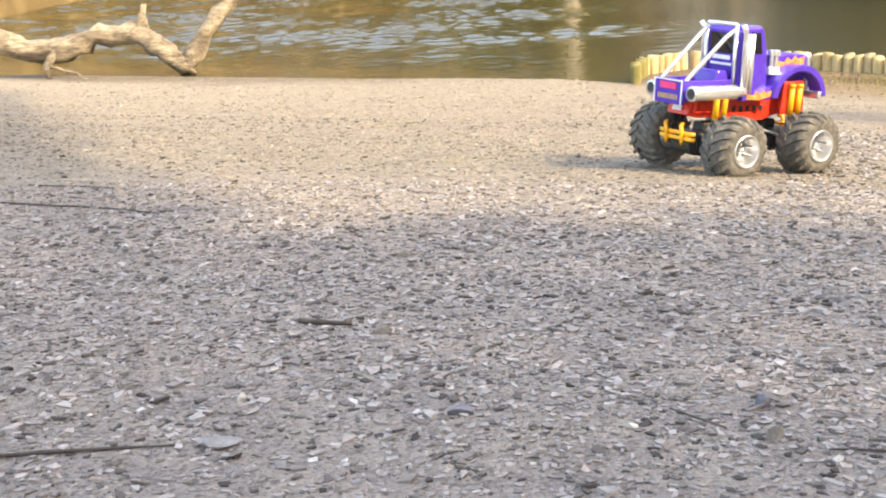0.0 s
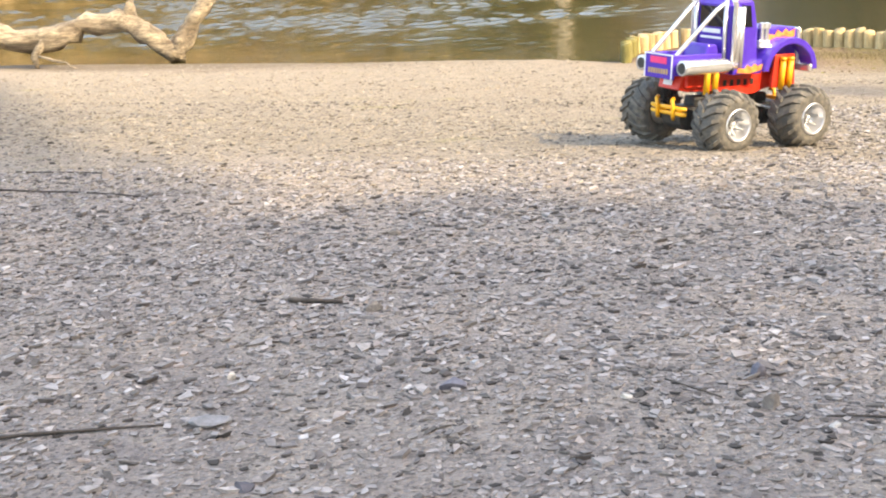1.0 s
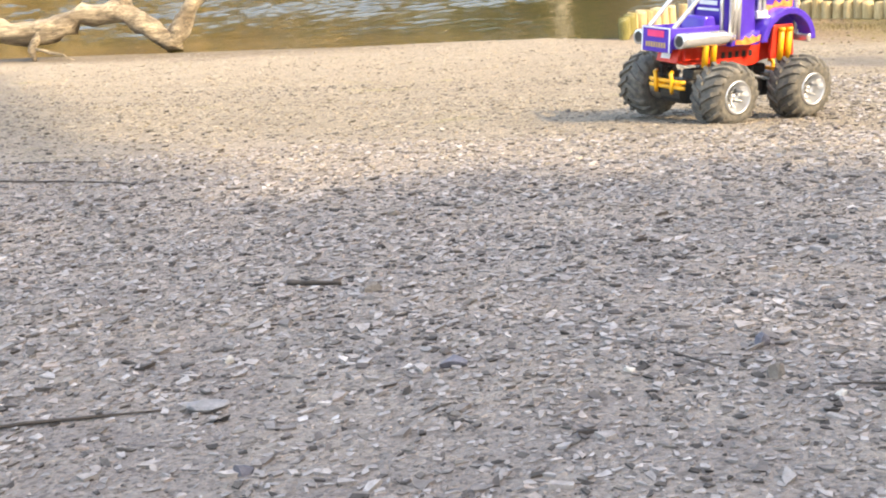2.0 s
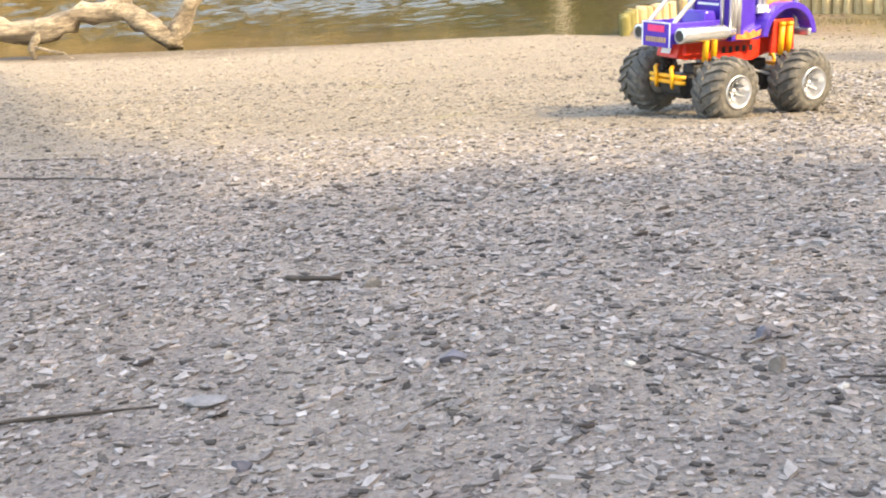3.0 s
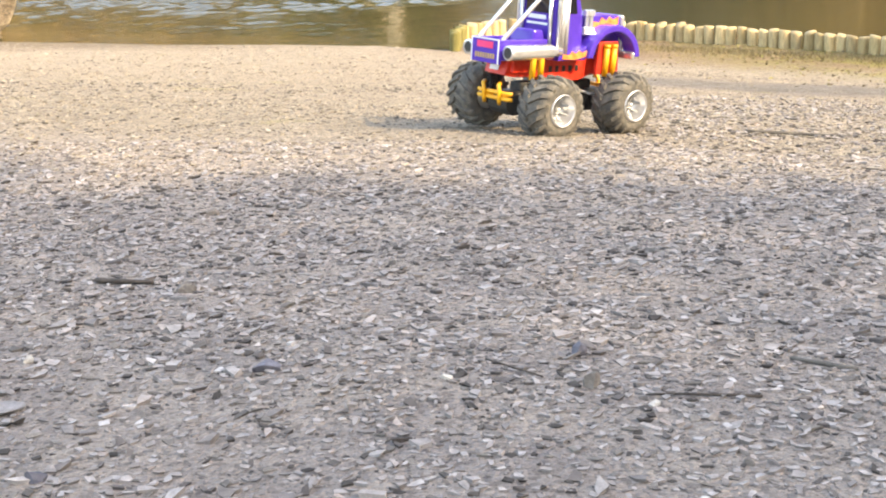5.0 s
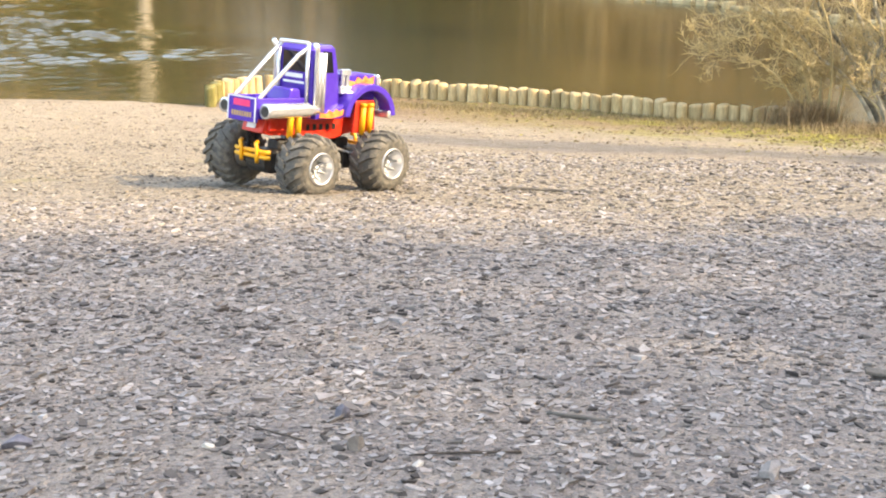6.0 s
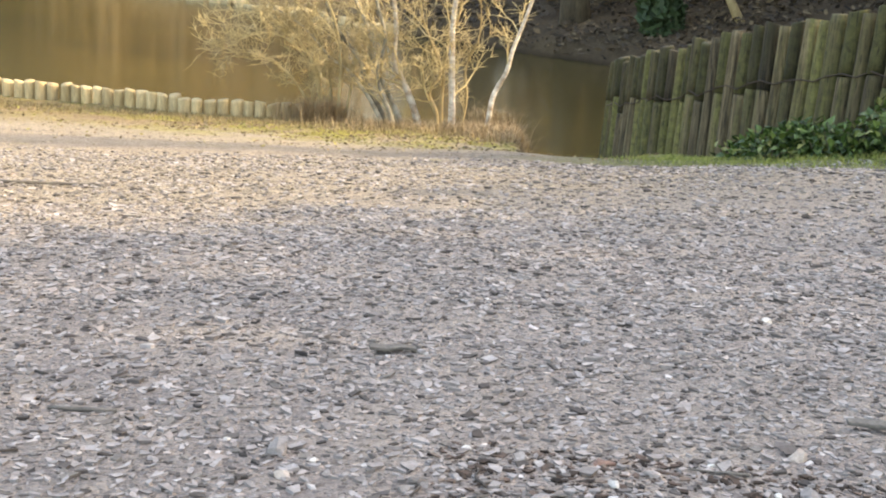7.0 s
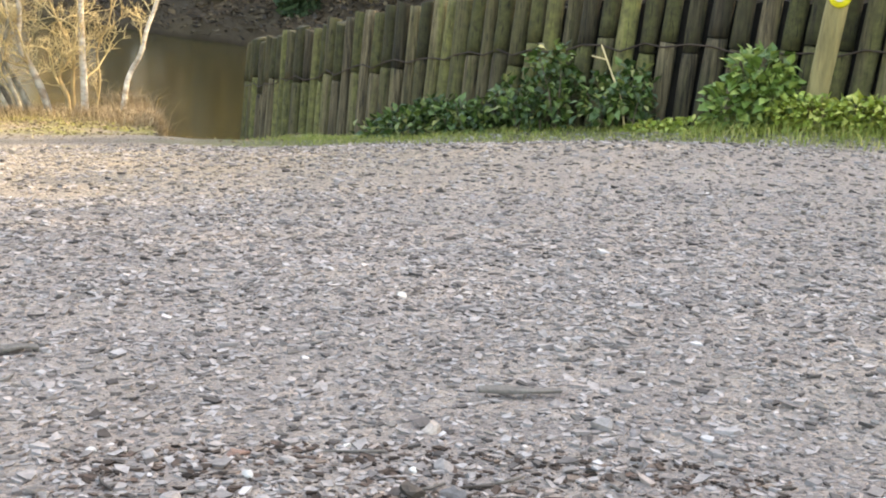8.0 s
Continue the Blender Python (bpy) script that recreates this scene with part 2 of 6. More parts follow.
def post_look(dark):
    """Weathered timber: streaked along the grain, moss in patches, each post its own mix."""
    def build(t, p):
        info = t.nodes.new("ShaderNodeObjectInfo")
        along_grain, at = coords(t, (1, 1, 0.07)), coords(t)
        streak = noise_tex(t, along_grain, 46, 5, 0.7, 0.3)
        crack = noise_tex(t, along_grain, 120, 3, 0.6)
        wood = ramp(t, streak, (0.34, (0.018, 0.014, 0.009)), (0.46, (0.095, 0.072, 0.038)), (0.62, (0.20, 0.155, 0.085)), (0.78, (0.33, 0.26, 0.15)))
        moss = ramp(t, noise_tex(t, at, 26, 4, 0.7), (0.3, (0.06, 0.06, 0.018)), (0.7, (0.215, 0.21, 0.06)))
        reach = maths(t, "ADD", noise_tex(t, along_grain, 14, 4, 0.65), maths(t, "MULTIPLY_ADD", info.outputs["Random"], 0.46, -0.23))
        cover = ramp(t, reach, (0.30, (0, 0, 0)), (0.66, (0.85, 0.85, 0.85)))
        col = blend(t, cover, wood, moss)
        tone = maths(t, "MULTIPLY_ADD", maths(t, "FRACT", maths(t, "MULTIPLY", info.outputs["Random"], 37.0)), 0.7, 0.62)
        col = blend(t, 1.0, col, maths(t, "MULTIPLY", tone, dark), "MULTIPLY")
        split = ramp(t, crack, (0.33, (0.25, 0.25, 0.25)), (0.42, (1, 1, 1)))
        paint(t, p, blend(t, 1.0, col, split, "MULTIPLY"))
        bump(t, p, maths(t, "ADD", streak, maths(t, "MULTIPLY", crack, 0.8)), 0.7, 0.008)
    return build


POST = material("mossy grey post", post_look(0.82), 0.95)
POST_TOP = material("darker post top", post_look(0.42), 0.95)
WOODBARK = material("sunlit woodland bark", two_scale((0.12, 0.088, 0.045), (0.27, 0.205, 0.105), 0.6, 8, 0.3, (1, 1, 0.3), 0.5), 0.95)
DEADWOOD = material("bleached dead branch", two_scale((0.08, 0.058, 0.036), (0.39, 0.32, 0.225), 5, 26, 0.85, (0.35, 1.6, 1.6), 1.0, 0.03, 0.05), 0.9)
BIRCH = material("birch bark", two_scale((0.30, 0.225, 0.155), (0.74, 0.68, 0.57), 11, 40, 0.35, (1, 1, 2.2), 0.4), 0.8)
STEM = material("tan twig bark", two_scale((0.32, 0.245, 0.12), (0.58, 0.465, 0.25), 6, 60, 0.25, (1, 1, 0.4), 0.3), 0.9)
BARK = material("dark trunk bark", two_scale((0.075, 0.06, 0.04), (0.17, 0.135, 0.085), 3, 24, 0.35, (1, 1, 0.3), 0.8, 0.02), 0.95)
WIRE = material("rusty wire", two_scale((0.05, 0.035, 0.025), (0.09, 0.06, 0.04), 20, 90), 0.7, 0.4)


# ================= building blocks =================
def mesh_object(name, bm, mat, smooth=False):
    me = bpy.data.meshes.new(name)
    bm.to_mesh(me)
    bm.free()
    me.materials.append(mat)
    if smooth:
        me.polygons.foreach_set("use_smooth", [True] * len(me.polygons))
    return new(name, me)


def part(name, bm, mat, parent, label="", smooth=False):
    ob = mesh_object(name, bm, mat, smooth)
    ob.parent = parent
    return tagged(ob, label)


def array_mesh(name, verts, faces, mat, smooth=False):
    """A mesh from numpy arrays; faces all have the same number of corners."""
    me = bpy.data.meshes.new(name)
    n, k = len(faces), faces.shape[1]
    me.vertices.add(len(verts))
    me.vertices.foreach_set("co", np.asarray(verts, dtype=np.float32).ravel())
    me.loops.add(n * k)
    me.loops.foreach_set("vertex_index", np.asarray(faces, dtype=np.int32).ravel())
    me.polygons.add(n)
    me.polygons.foreach_set("loop_start", np.arange(n, dtype=np.int32) * k)
    me.polygons.foreach_set("use_smooth", np.full(n, smooth))
    me.update(calc_edges=True)
    me.validate()
    me.materials.append(mat)
    return me


def add_box(bm, size, at=(0, 0, 0), rot=(0, 0, 0), bevel=0.0, taper=None):
    """A bevelled box; taper = (x, y) factors of its top face."""
    m = pose(*at, *rot) @ Matrix.Diagonal((*size, 1))
    made = bmesh.ops.create_cube(bm, size=1.0)["verts"]
    if taper:
        for v in made:
            if v.co.z > 0:
                v.co.x *= taper[0]
                v.co.y *= taper[1]
    bmesh.ops.transform(bm, matrix=m, verts=made)
    if bevel:
        edges = list({e for v in made for e in v.link_edges})
        bmesh.ops.bevel(bm, geom=edges, offset=bevel, segments=2, affect="EDGES", profile=0.5)


def add_tube(bm, path, radii, sides=8, cap=True):
    """A tube along points, one radius for each."""
    path = [Vector(p) for p in path]
    if isinstance(radii, (int, float)):
        radii = [radii] * len(path)
    rings, side = [], None
    for i, p in enumerate(path):
        d = (path[min(i + 1, len(path) - 1)] - path[max(i - 1, 0)]).normalized()
        if side is None:
            side = d.cross(Vector((0, 0, 1)) if abs(d.z) < 0.9 else Vector((1, 0, 0))).normalized()
        side = (side - d * side.dot(d)).normalized()
        up = d.cross(side)
        rings.append([bm.verts.new(p + (side * math.cos(a) + up * math.sin(a)) * radii[i])
                      for a in (2 * math.pi * k / sides for k in range(sides))])
    for a, b in zip(rings, rings[1:]):
        for k in range(sides):
            bm.faces.new((a[k], a[(k + 1) % sides], b[(k + 1) % sides], b[k]))
    if cap:
        bm.faces.new(rings[0][::-1])
        bm.faces.new(rings[-1])
    return rings


def add_lathe(bm, profile, sides=24, axis="y", at=(0, 0, 0), cap=True):
    """Turns (distance along the axis, radius) round an axis."""
    rings = []
    for h, r in profile:
        ring = []
        for k in range(sides):
            a = 2 * math.pi * k / sides
            c, s = r * math.cos(a), r * math.sin(a)
            co = {"x": (h, c, s), "y": (c, h, s), "z": (c, s, h)}[axis]
            ring.append(bm.verts.new(Vector(co) + Vector(at)))
        rings.append(ring)
    for a, b in zip(rings, rings[1:]):
        for k in range(sides):
            bm.faces.new((a[k], a[(k + 1) % sides], b[(k + 1) % sides], b[k]))
    if cap and profile[0][1] > 1e-5:
        bm.faces.new(rings[0][::-1])
    if cap and profile[-1][1] > 1e-5:
        bm.faces.new(rings[-1])
    bmesh.ops.recalc_face_normals(bm, faces=bm.faces)


def empty(name, at=(0, 0, 0), label="", category="", group="", kind=""):
    ob = new(name)
    ob.location = at
    return tagged(ob, label, category, group, kind)


def along(points, step):
    """Points at even steps along a polyline, with the heading at each."""
    out, carry = [], 0.0
    for a, b in zip(points, points[1:]):
        a, b = Vector(a), Vector(b)
        d = (b - a).length
        s = carry
        while s < d:
            out.append((a + (b - a) * (s / d), (b - a).normalized()))
            s += step
        carry = s - d
    return out


# ================= ground and pond =================
SLOPE = (0.6727, -0.1673, -0.3421, 0.0267, -0.0321, -0.0358, -0.0167, 0.0088, 0.0594, 0.0222)
SHORE = [(-60, 40), (-30, 26), (-14, 18.5), (-8, 16.2), (-5, 14.5), (-2.5, 13.22), (-0.95, 12.42), (0.5, 11.55), (1.3, 10.95), (1.6, 10.75),
         (1.78, 11.35), (2.35, 11.8), (2.95, 11.5), (3.7, 10.65), (4.35, 9.85), (4.95, 8.9), (5.45, 8.42), (6.2, 8.1), (6.8, 7.6),
         (6.75, 7.0), (6.35, 6.62), (5.85, 6.08), (5.15, 5.25), (5.2, 4.95), (5.72, 4.92), (6.24, 5.6), (6.6, 6.02), (7.2, 6.2)]
FAR_SHORE = [(9, 7), (12.4, 9), (13.5, 11.5), (13.9, 14.6), (14.6, 19), (16.1, 27), (15.9, 31.5), (16, 36.5), (16.2, 40), (19.0, 58),
             (23, 70), (10, 72), (-20, 64), (-58, 52)]


def ring_distance(x, y, ring):
    """Signed distance to a closed outline, positive inside."""
    inside = np.zeros(x.shape, bool)
    best = np.full(x.shape, 1e9)
    for (ax, ay), (bx, by) in zip(ring, ring[1:] + ring[:1]):
        t = np.clip(((x - ax) * (bx - ax) + (y - ay) * (by - ay)) / ((bx - ax) ** 2 + (by - ay) ** 2), 0, 1)
        best = np.minimum(best, np.hypot(x - ax - t * (bx - ax), y - ay - t * (by - ay)))
        with np.errstate(divide="ignore", invalid="ignore"):
            cross = (ay > y) != (by > y)
            inside ^= cross & (x < (bx - ax) * (y - ay) / (by - ay + 1e-12) + ax)
    return np.where(inside, best, -best)


def ground_height(x, y):
    x, y = np.atleast_1d(np.asarray(x, float)), np.atleast_1d(np.asarray(y, float))
    a, b = 3 * np.tanh(x / 9), 3 * np.tanh((y - 4) / 10)
    c = SLOPE
    near = c[0] + c[1] * a + c[2] * b + c[3] * a * a + c[4] * a * b + c[5] * b * b + c[6] * a ** 3 + c[7] * a * a * b + c[8] * a * b * b + c[9] * b ** 3
    near = near + 0.085 * np.exp(-((x - 3.75) ** 2 / 0.9 + (y - 1.7) ** 2 / 2.2))
    verge = np.interp(y, (-1.4, 1.7, 2.7, 3.4, 4.46), (5.22, 5.22, 5.28, 5.44, 5.82))
    near = near + 0.085 * np.exp(-((x - verge + 0.15) / 0.5) ** 2) * np.clip((4.6 - y) / 1.5, 0, 1) * np.clip((y + 1) / 1.5, 0, 1)
    d = ring_distance(x, y, SHORE + FAR_SHORE)
    far = 0.16 + 1.5 * (1 - np.exp(np.minimum(d, 0) / 3.5)) + 13 * np.clip((-d - 5) / 55, 0, 1) ** 1.3 * np.clip((x + 12) / 22, 0.75, 1)
    f = np.clip(np.maximum((x - 9.5) / 2.0, (y - 20) / 4.0), 0, 1)
    land = np.maximum(near, 0.012) * (1 - f) + far * f
    t = np.clip((d + 0.10) / 0.32, 0, 1)
    t = t * t * (3 - 2 * t)
    # on the open beach the land runs out under the water with no step
    beach = np.clip((1.5 - x) / 0.4, 0, 1) * (y < 40)
    t = t * (1 - beach) + np.clip(d / 1.6, 0, 1) * beach
    low = land + beach * (0.021 * np.clip((y - 1.7) / 1.7, 0, 1) - 0.006)
    return low * (1 - t) + -0.6 * t


def height_at(x, y):
    return float(ground_height(x, y)[0])


def lumps(x, y, z):
    """Small unevenness of the beach."""
    out = np.zeros(len(x))
    for i in np.flatnonzero((x > -4.5) & (x < 7.6) & (y > 0.2) & (y < 14.3)):
        p = Vector((x[i], y[i], 0))
        out[i] = noise.noise(p * 1.3) * 0.014 + noise.noise(p * 4.5) * 0.006
    return out * np.clip((z - 0.01) / 0.1, 0, 1)


def surface(x, y):
    x, y = np.atleast_1d(np.asarray(x, float)), np.atleast_1d(np.asarray(y, float))
    z = ground_height(x, y)
    return z + lumps(x, y, z)


def ground_sheet():
    xs = np.concatenate([np.linspace(-900, -60, 10), np.linspace(-45, -5, 24), np.arange(-4.4, 7.6, 0.048), np.linspace(8, 30, 60), np.linspace(34, 60, 10), np.linspace(90, 900, 9)])
    ys = np.concatenate([np.linspace(-900, -30, 9), np.linspace(-20, 0, 22), np.arange(0.3, 14.2, 0.048), np.linspace(14.6, 45, 60), np.linspace(48, 130, 40), np.linspace(170, 900, 8)])
    X, Y = np.meshgrid(xs, ys)
    Z = ground_height(X.ravel(), Y.ravel()).reshape(X.shape)
    Z = Z + lumps(X.ravel(), Y.ravel(), Z.ravel()).reshape(X.shape)
    ny, nx = X.shape
    i = (np.arange(ny - 1)[:, None] * nx + np.arange(nx - 1)).ravel()
    faces = np.stack([i, i + 1, i + nx + 1, i + nx], 1)
    me = array_mesh("ground", np.stack([X.ravel(), Y.ravel(), Z.ravel()], 1), faces, GROUND, True)
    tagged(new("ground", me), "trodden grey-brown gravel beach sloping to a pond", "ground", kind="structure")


ground_sheet()


def water_sheet():
    """Wavelets run over the open water and die out in the shallows and behind the edging."""
    g = np.random.default_rng(6)
    xs = np.concatenate([np.linspace(-90, -9, 20), np.arange(-8.5, 4.5, 0.055), np.linspace(4.8, 60, 40)])
    ys = np.concatenate([np.linspace(-15, 10, 10), np.arange(10.5, 34, 0.055), np.linspace(35, 135, 30)])
    X, Y = np.meshgrid(xs, ys)
    x, y = X.ravel(), Y.ravel()
    z = np.zeros(len(x))
    for _ in range(40):
        lam = g.uniform(0.2, 0.55)
        a = math.pi / 2 + g.normal(0, 0.85)
        k = 2 * math.pi / lam
        z += lam * 0.0070 * np.sin(k * (x * math.cos(a) + y * math.sin(a)) + g.uniform(0, 6.28))
    d = ring_distance(x, y, SHORE + FAR_SHORE)
    gust = np.array([noise.noise((p * 0.35, q * 0.5, 4.0)) for p, q in zip(x, y)])
    z *= np.clip((d - 0.9) / 1.8, 0, 1) * np.clip((3.4 - x) / 2.5, 0.04, 1) * np.clip(0.75 + 1.3 * gust, 0.15, 1.3) * ((x > -9) & (x < 4.5) & (y > 10.4) & (y < 34.1))
    ny, nx = X.shape
    i = (np.arange(ny - 1)[:, None] * nx + np.arange(nx - 1)).ravel()
    me = array_mesh("water", np.stack([x, y, z], 1), np.stack([i, i + 1, i + nx + 1, i + nx], 1), WATER, True)
    return new("water", me)


tagged(water_sheet(), "murky olive-brown pond water, ruffled by a breeze", "water", kind="structure")


# ================= log edging of the pond =================
def rough_post(bm, foot, top, r, sides=9, worn=0.1, seed=0, chamfer=0.86, slope=0.18):
    """A round timber with uneven girth, chamfered and slightly slanting at the top."""
    rnd = random.Random(seed)
    foot, top = Vector(foot), Vector(top)
    levels = (0, 0.25, 0.5, 0.75, 0.97, 1.0)
    girth = [1 + rnd.uniform(-worn, worn) * 0.5 for _ in range(sides)]
    tilt = Vector((rnd.uniform(-1, 1), rnd.uniform(-1, 1), 0)) * slope
    rings = []
    for l in levels:
        c = foot.lerp(top, l)
        rr = r * (1 + rnd.uniform(-worn, worn) * 0.35) * (chamfer if l == 1 else 1)
        ring = []
        for k in range(sides):
            a = 2 * math.pi * k / sides
            o = Vector((math.cos(a), math.sin(a), 0)) * rr * girth[k]
            if l > 0.9:
                o.z = o.dot(tilt) * 1.5
            ring.append(bm.verts.new(c + o))
        rings.append(ring)
    for a, b in zip(rings, rings[1:]):
        for k in range(sides):
            bm.faces.new((a[k], a[(k + 1) % sides], b[(k + 1) % sides], b[k]))
    bm.faces.new(rings[-1])
    bm.faces.new(rings[0][::-1])


def log_edging():
    line = [(1.62, 10.5, 0), (1.70, 10.95, 0), (1.85, 11.35, 0), (2.2, 11.62, 0), (2.6, 11.6, 0), (2.95, 11.32, 0), (3.66, 10.5, 0), (4.33, 9.68, 0),
            (4.88, 8.76, 0), (5.4, 8.3, 0), (5.78, 8.1, 0)]
    thing = empty("log_edging", (1.62, 10.5, 0), "row of short upright sunlit logs edging the pond", "log edging")
    rnd = random.Random(4)
    for i, (p, d) in enumerate(along(line, 0.097)):
        top = 0.205 + rnd.uniform(-0.008, 0.008)
        s = i / 68
        if s > 0.80:
            top -= 0.012
        if i < 3:
            top += 0.03
        bm = bmesh.new()
        n = Vector((-d.y, d.x, 0))
        at = p + n * rnd.uniform(-0.008, 0.008)
        lean = Vector((rnd.uniform(-0.012, 0.012), rnd.uniform(-0.012, 0.012), 0))
        rough_post(bm, at + Vector((0, 0, -0.35)), at + lean + Vector((0, 0, top)), 0.0455 * rnd.uniform(0.88, 1.08), 10, 0.16, i, 0.95)
        ob = part("log", bm, MOSS_LOG if i < 9 else LOG, thing, "", True)
        ob.matrix_parent_inverse = Matrix.Translation(-thing.location)


log_edging()


# near-black stand-in for the shade between the palisade posts
GAP_SHADE = material("added near-black sheet", two_scale((0.008, 0.007, 0.005), (0.022, 0.018, 0.013), 8, 60, 0.3), 0.95)


# ================= leaning timber palisade =================
def palisade():
    line = [(6.66, 6.18, 0), (6.22, 5.36, 0), (5.82, 4.46, 0), (5.44, 3.4, 0), (5.28, 2.7, 0), (5.22, 1.7, 0), (5.2, 0.6, 0), (5.22, -1.4, 0)]
    thing = empty("palisade", (6.66, 6.18, 0), "tall palisade of mossy grey round timber posts, leaning", "fence")
    back = Matrix.Translation(-thing.location)
    rnd = random.Random(11)
    wire, gap_sheet = [], []
    for i, (p, d) in enumerate(along(line, 0.108)):
        s = i * 0.108
        top = float(np.interp(s, (0, 0.9, 2.1, 3.3, 4.4, 9), (0.72, 0.86, 1.08, 1.27, 1.38, 1.5))) + rnd.uniform(-0.025, 0.02)
        lean = float(np.interp(s, (0, 1.5, 2.6, 3.6, 9), (0.3, 0.3, 1.2, 2.8, 3.0))) + rnd.uniform(-1.3, 1.3)
        foot = height_at(p.x, p.y)
        base = min(foot, 0.3) - 0.5
        slant = d * math.tan(radians(lean)) + Vector((0.05, 0, 0))
        wired = top - 0.30
        seam = wired + rnd.uniform(-0.05, 0.04)
        r = 0.0425 * rnd.uniform(0.86, 1.14)
        at = p + Vector((rnd.uniform(-0.012, 0.012), 0, 0))
        lift = lambda z: at + slant * (z - foot) + Vector((0, 0, z))
        bm = bmesh.new()
        rough_post(bm, lift(base), lift(seam - 0.003 if rnd.random() < 0.68 else top), r, 14, 0.12, i * 7, 0.95, 0.06)
        post = part("post", bm, POST, thing, "", True)
        post.matrix_parent_inverse = back
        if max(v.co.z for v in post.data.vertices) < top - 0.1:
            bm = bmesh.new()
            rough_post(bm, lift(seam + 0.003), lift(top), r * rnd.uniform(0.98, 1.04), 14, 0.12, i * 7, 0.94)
            part("post_top", bm, POST_TOP, post, "dark weathered timber", True)
        gap_sheet.append((lift(base) + Vector((0.04, 0, 0)), lift(top - 0.10) + Vector((0.05, 0, 0))))
        wire.append(lift(wired) + Vector((-r - 0.003, 0, 0)) * 1.0)
    bm = bmesh.new()
    add_tube(bm, wire, 0.004, 5)
    wire_part = part("wire", bm, WIRE, thing, "rusty wire running along the posts")
    wire_part.matrix_parent_inverse = back
    # added near-black sheet behind the posts, for shade in the gaps
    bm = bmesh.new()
    rows = [[bm.verts.new(v) for v in (lo, hi, hi + Vector((0.04, 0, 0)), lo + Vector((0.04, 0, 0)))] for lo, hi in gap_sheet]
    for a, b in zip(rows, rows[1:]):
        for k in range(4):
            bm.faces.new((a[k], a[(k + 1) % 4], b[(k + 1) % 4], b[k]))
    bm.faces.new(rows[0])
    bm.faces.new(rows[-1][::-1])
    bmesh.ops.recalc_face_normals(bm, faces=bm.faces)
    part("backing", bm, GAP_SHADE, thing, "added near-black sheet shading the gaps").matrix_parent_inverse = back


palisade()


# ================= radio-controlled monster truck =================
def plain(c1, c2, s=25, dusty=0.0):
    def build(t, p):
        at = coords(t)
        col = ramp(t, noise_tex(t, at, s, 4), (0.35, c1), (0.65, c2))
        if dusty:
            d = ramp(t, noise_tex(t, at, 60, 6, 0.7), (0.42, (0, 0, 0)), (0.75, (dusty,) * 3))
            col = blend(t, d, col, (0.30, 0.26, 0.20))
        paint(t, p, col)
        bump(t, p, noise_tex(t, at, 400, 3), 0.05, 0.001)
    return build


PURPLE = material("glossy purple body shell", plain((0.065, 0.025, 0.36), (0.08, 0.035, 0.43), 20, 0.04), 0.22)
RED = material("red plastic chassis", plain((0.62, 0.025, 0.012), (0.72, 0.04, 0.018), 30, 0.12), 0.4)
YELLOW = material("yellow-orange plastic", plain((0.80, 0.36, 0.015), (0.86, 0.44, 0.02), 30, 0.08), 0.4)
CHROME = material("chrome plating", plain((0.66, 0.66, 0.67), (0.74, 0.74, 0.74), 40), 0.22, 0.7)
RIM = material("silver plated rim", plain((0.52, 0.52, 0.53), (0.60, 0.60, 0.60), 40), 0.28, 0.7)
RUBBER = material("dusty tyre rubber", plain((0.075, 0.072, 0.067), (0.125, 0.118, 0.107), 22, 0.6), 0.9, spec=0.2)
BLACK = material("black plastic", plain((0.012, 0.012, 0.012), (0.022, 0.022, 0.022), 40, 0.12), 0.55)
GLASS = material("dark tinted window", plain((0.008, 0.008, 0.012), (0.012, 0.012, 0.016), 40), 0.08)
PINK = material("pink sticker", plain((0.80, 0.03, 0.16), (0.85, 0.05, 0.20), 40), 0.4)
GOLD = material("gold sticker", plain((0.42, 0.26, 0.10), (0.55, 0.36, 0.15), 40), 0.4)
WHITE = material("white sticker", plain((0.74, 0.74, 0.76), (0.82, 0.82, 0.82), 40), 0.4)
FLAME = material("orange flame sticker", plain((0.80, 0.14, 0.03), (0.85, 0.36, 0.10), 70), 0.4)
LENS = material("clear lamp lens", plain((0.75, 0.75, 0.72), (0.85, 0.85, 0.82), 40), 0.1)


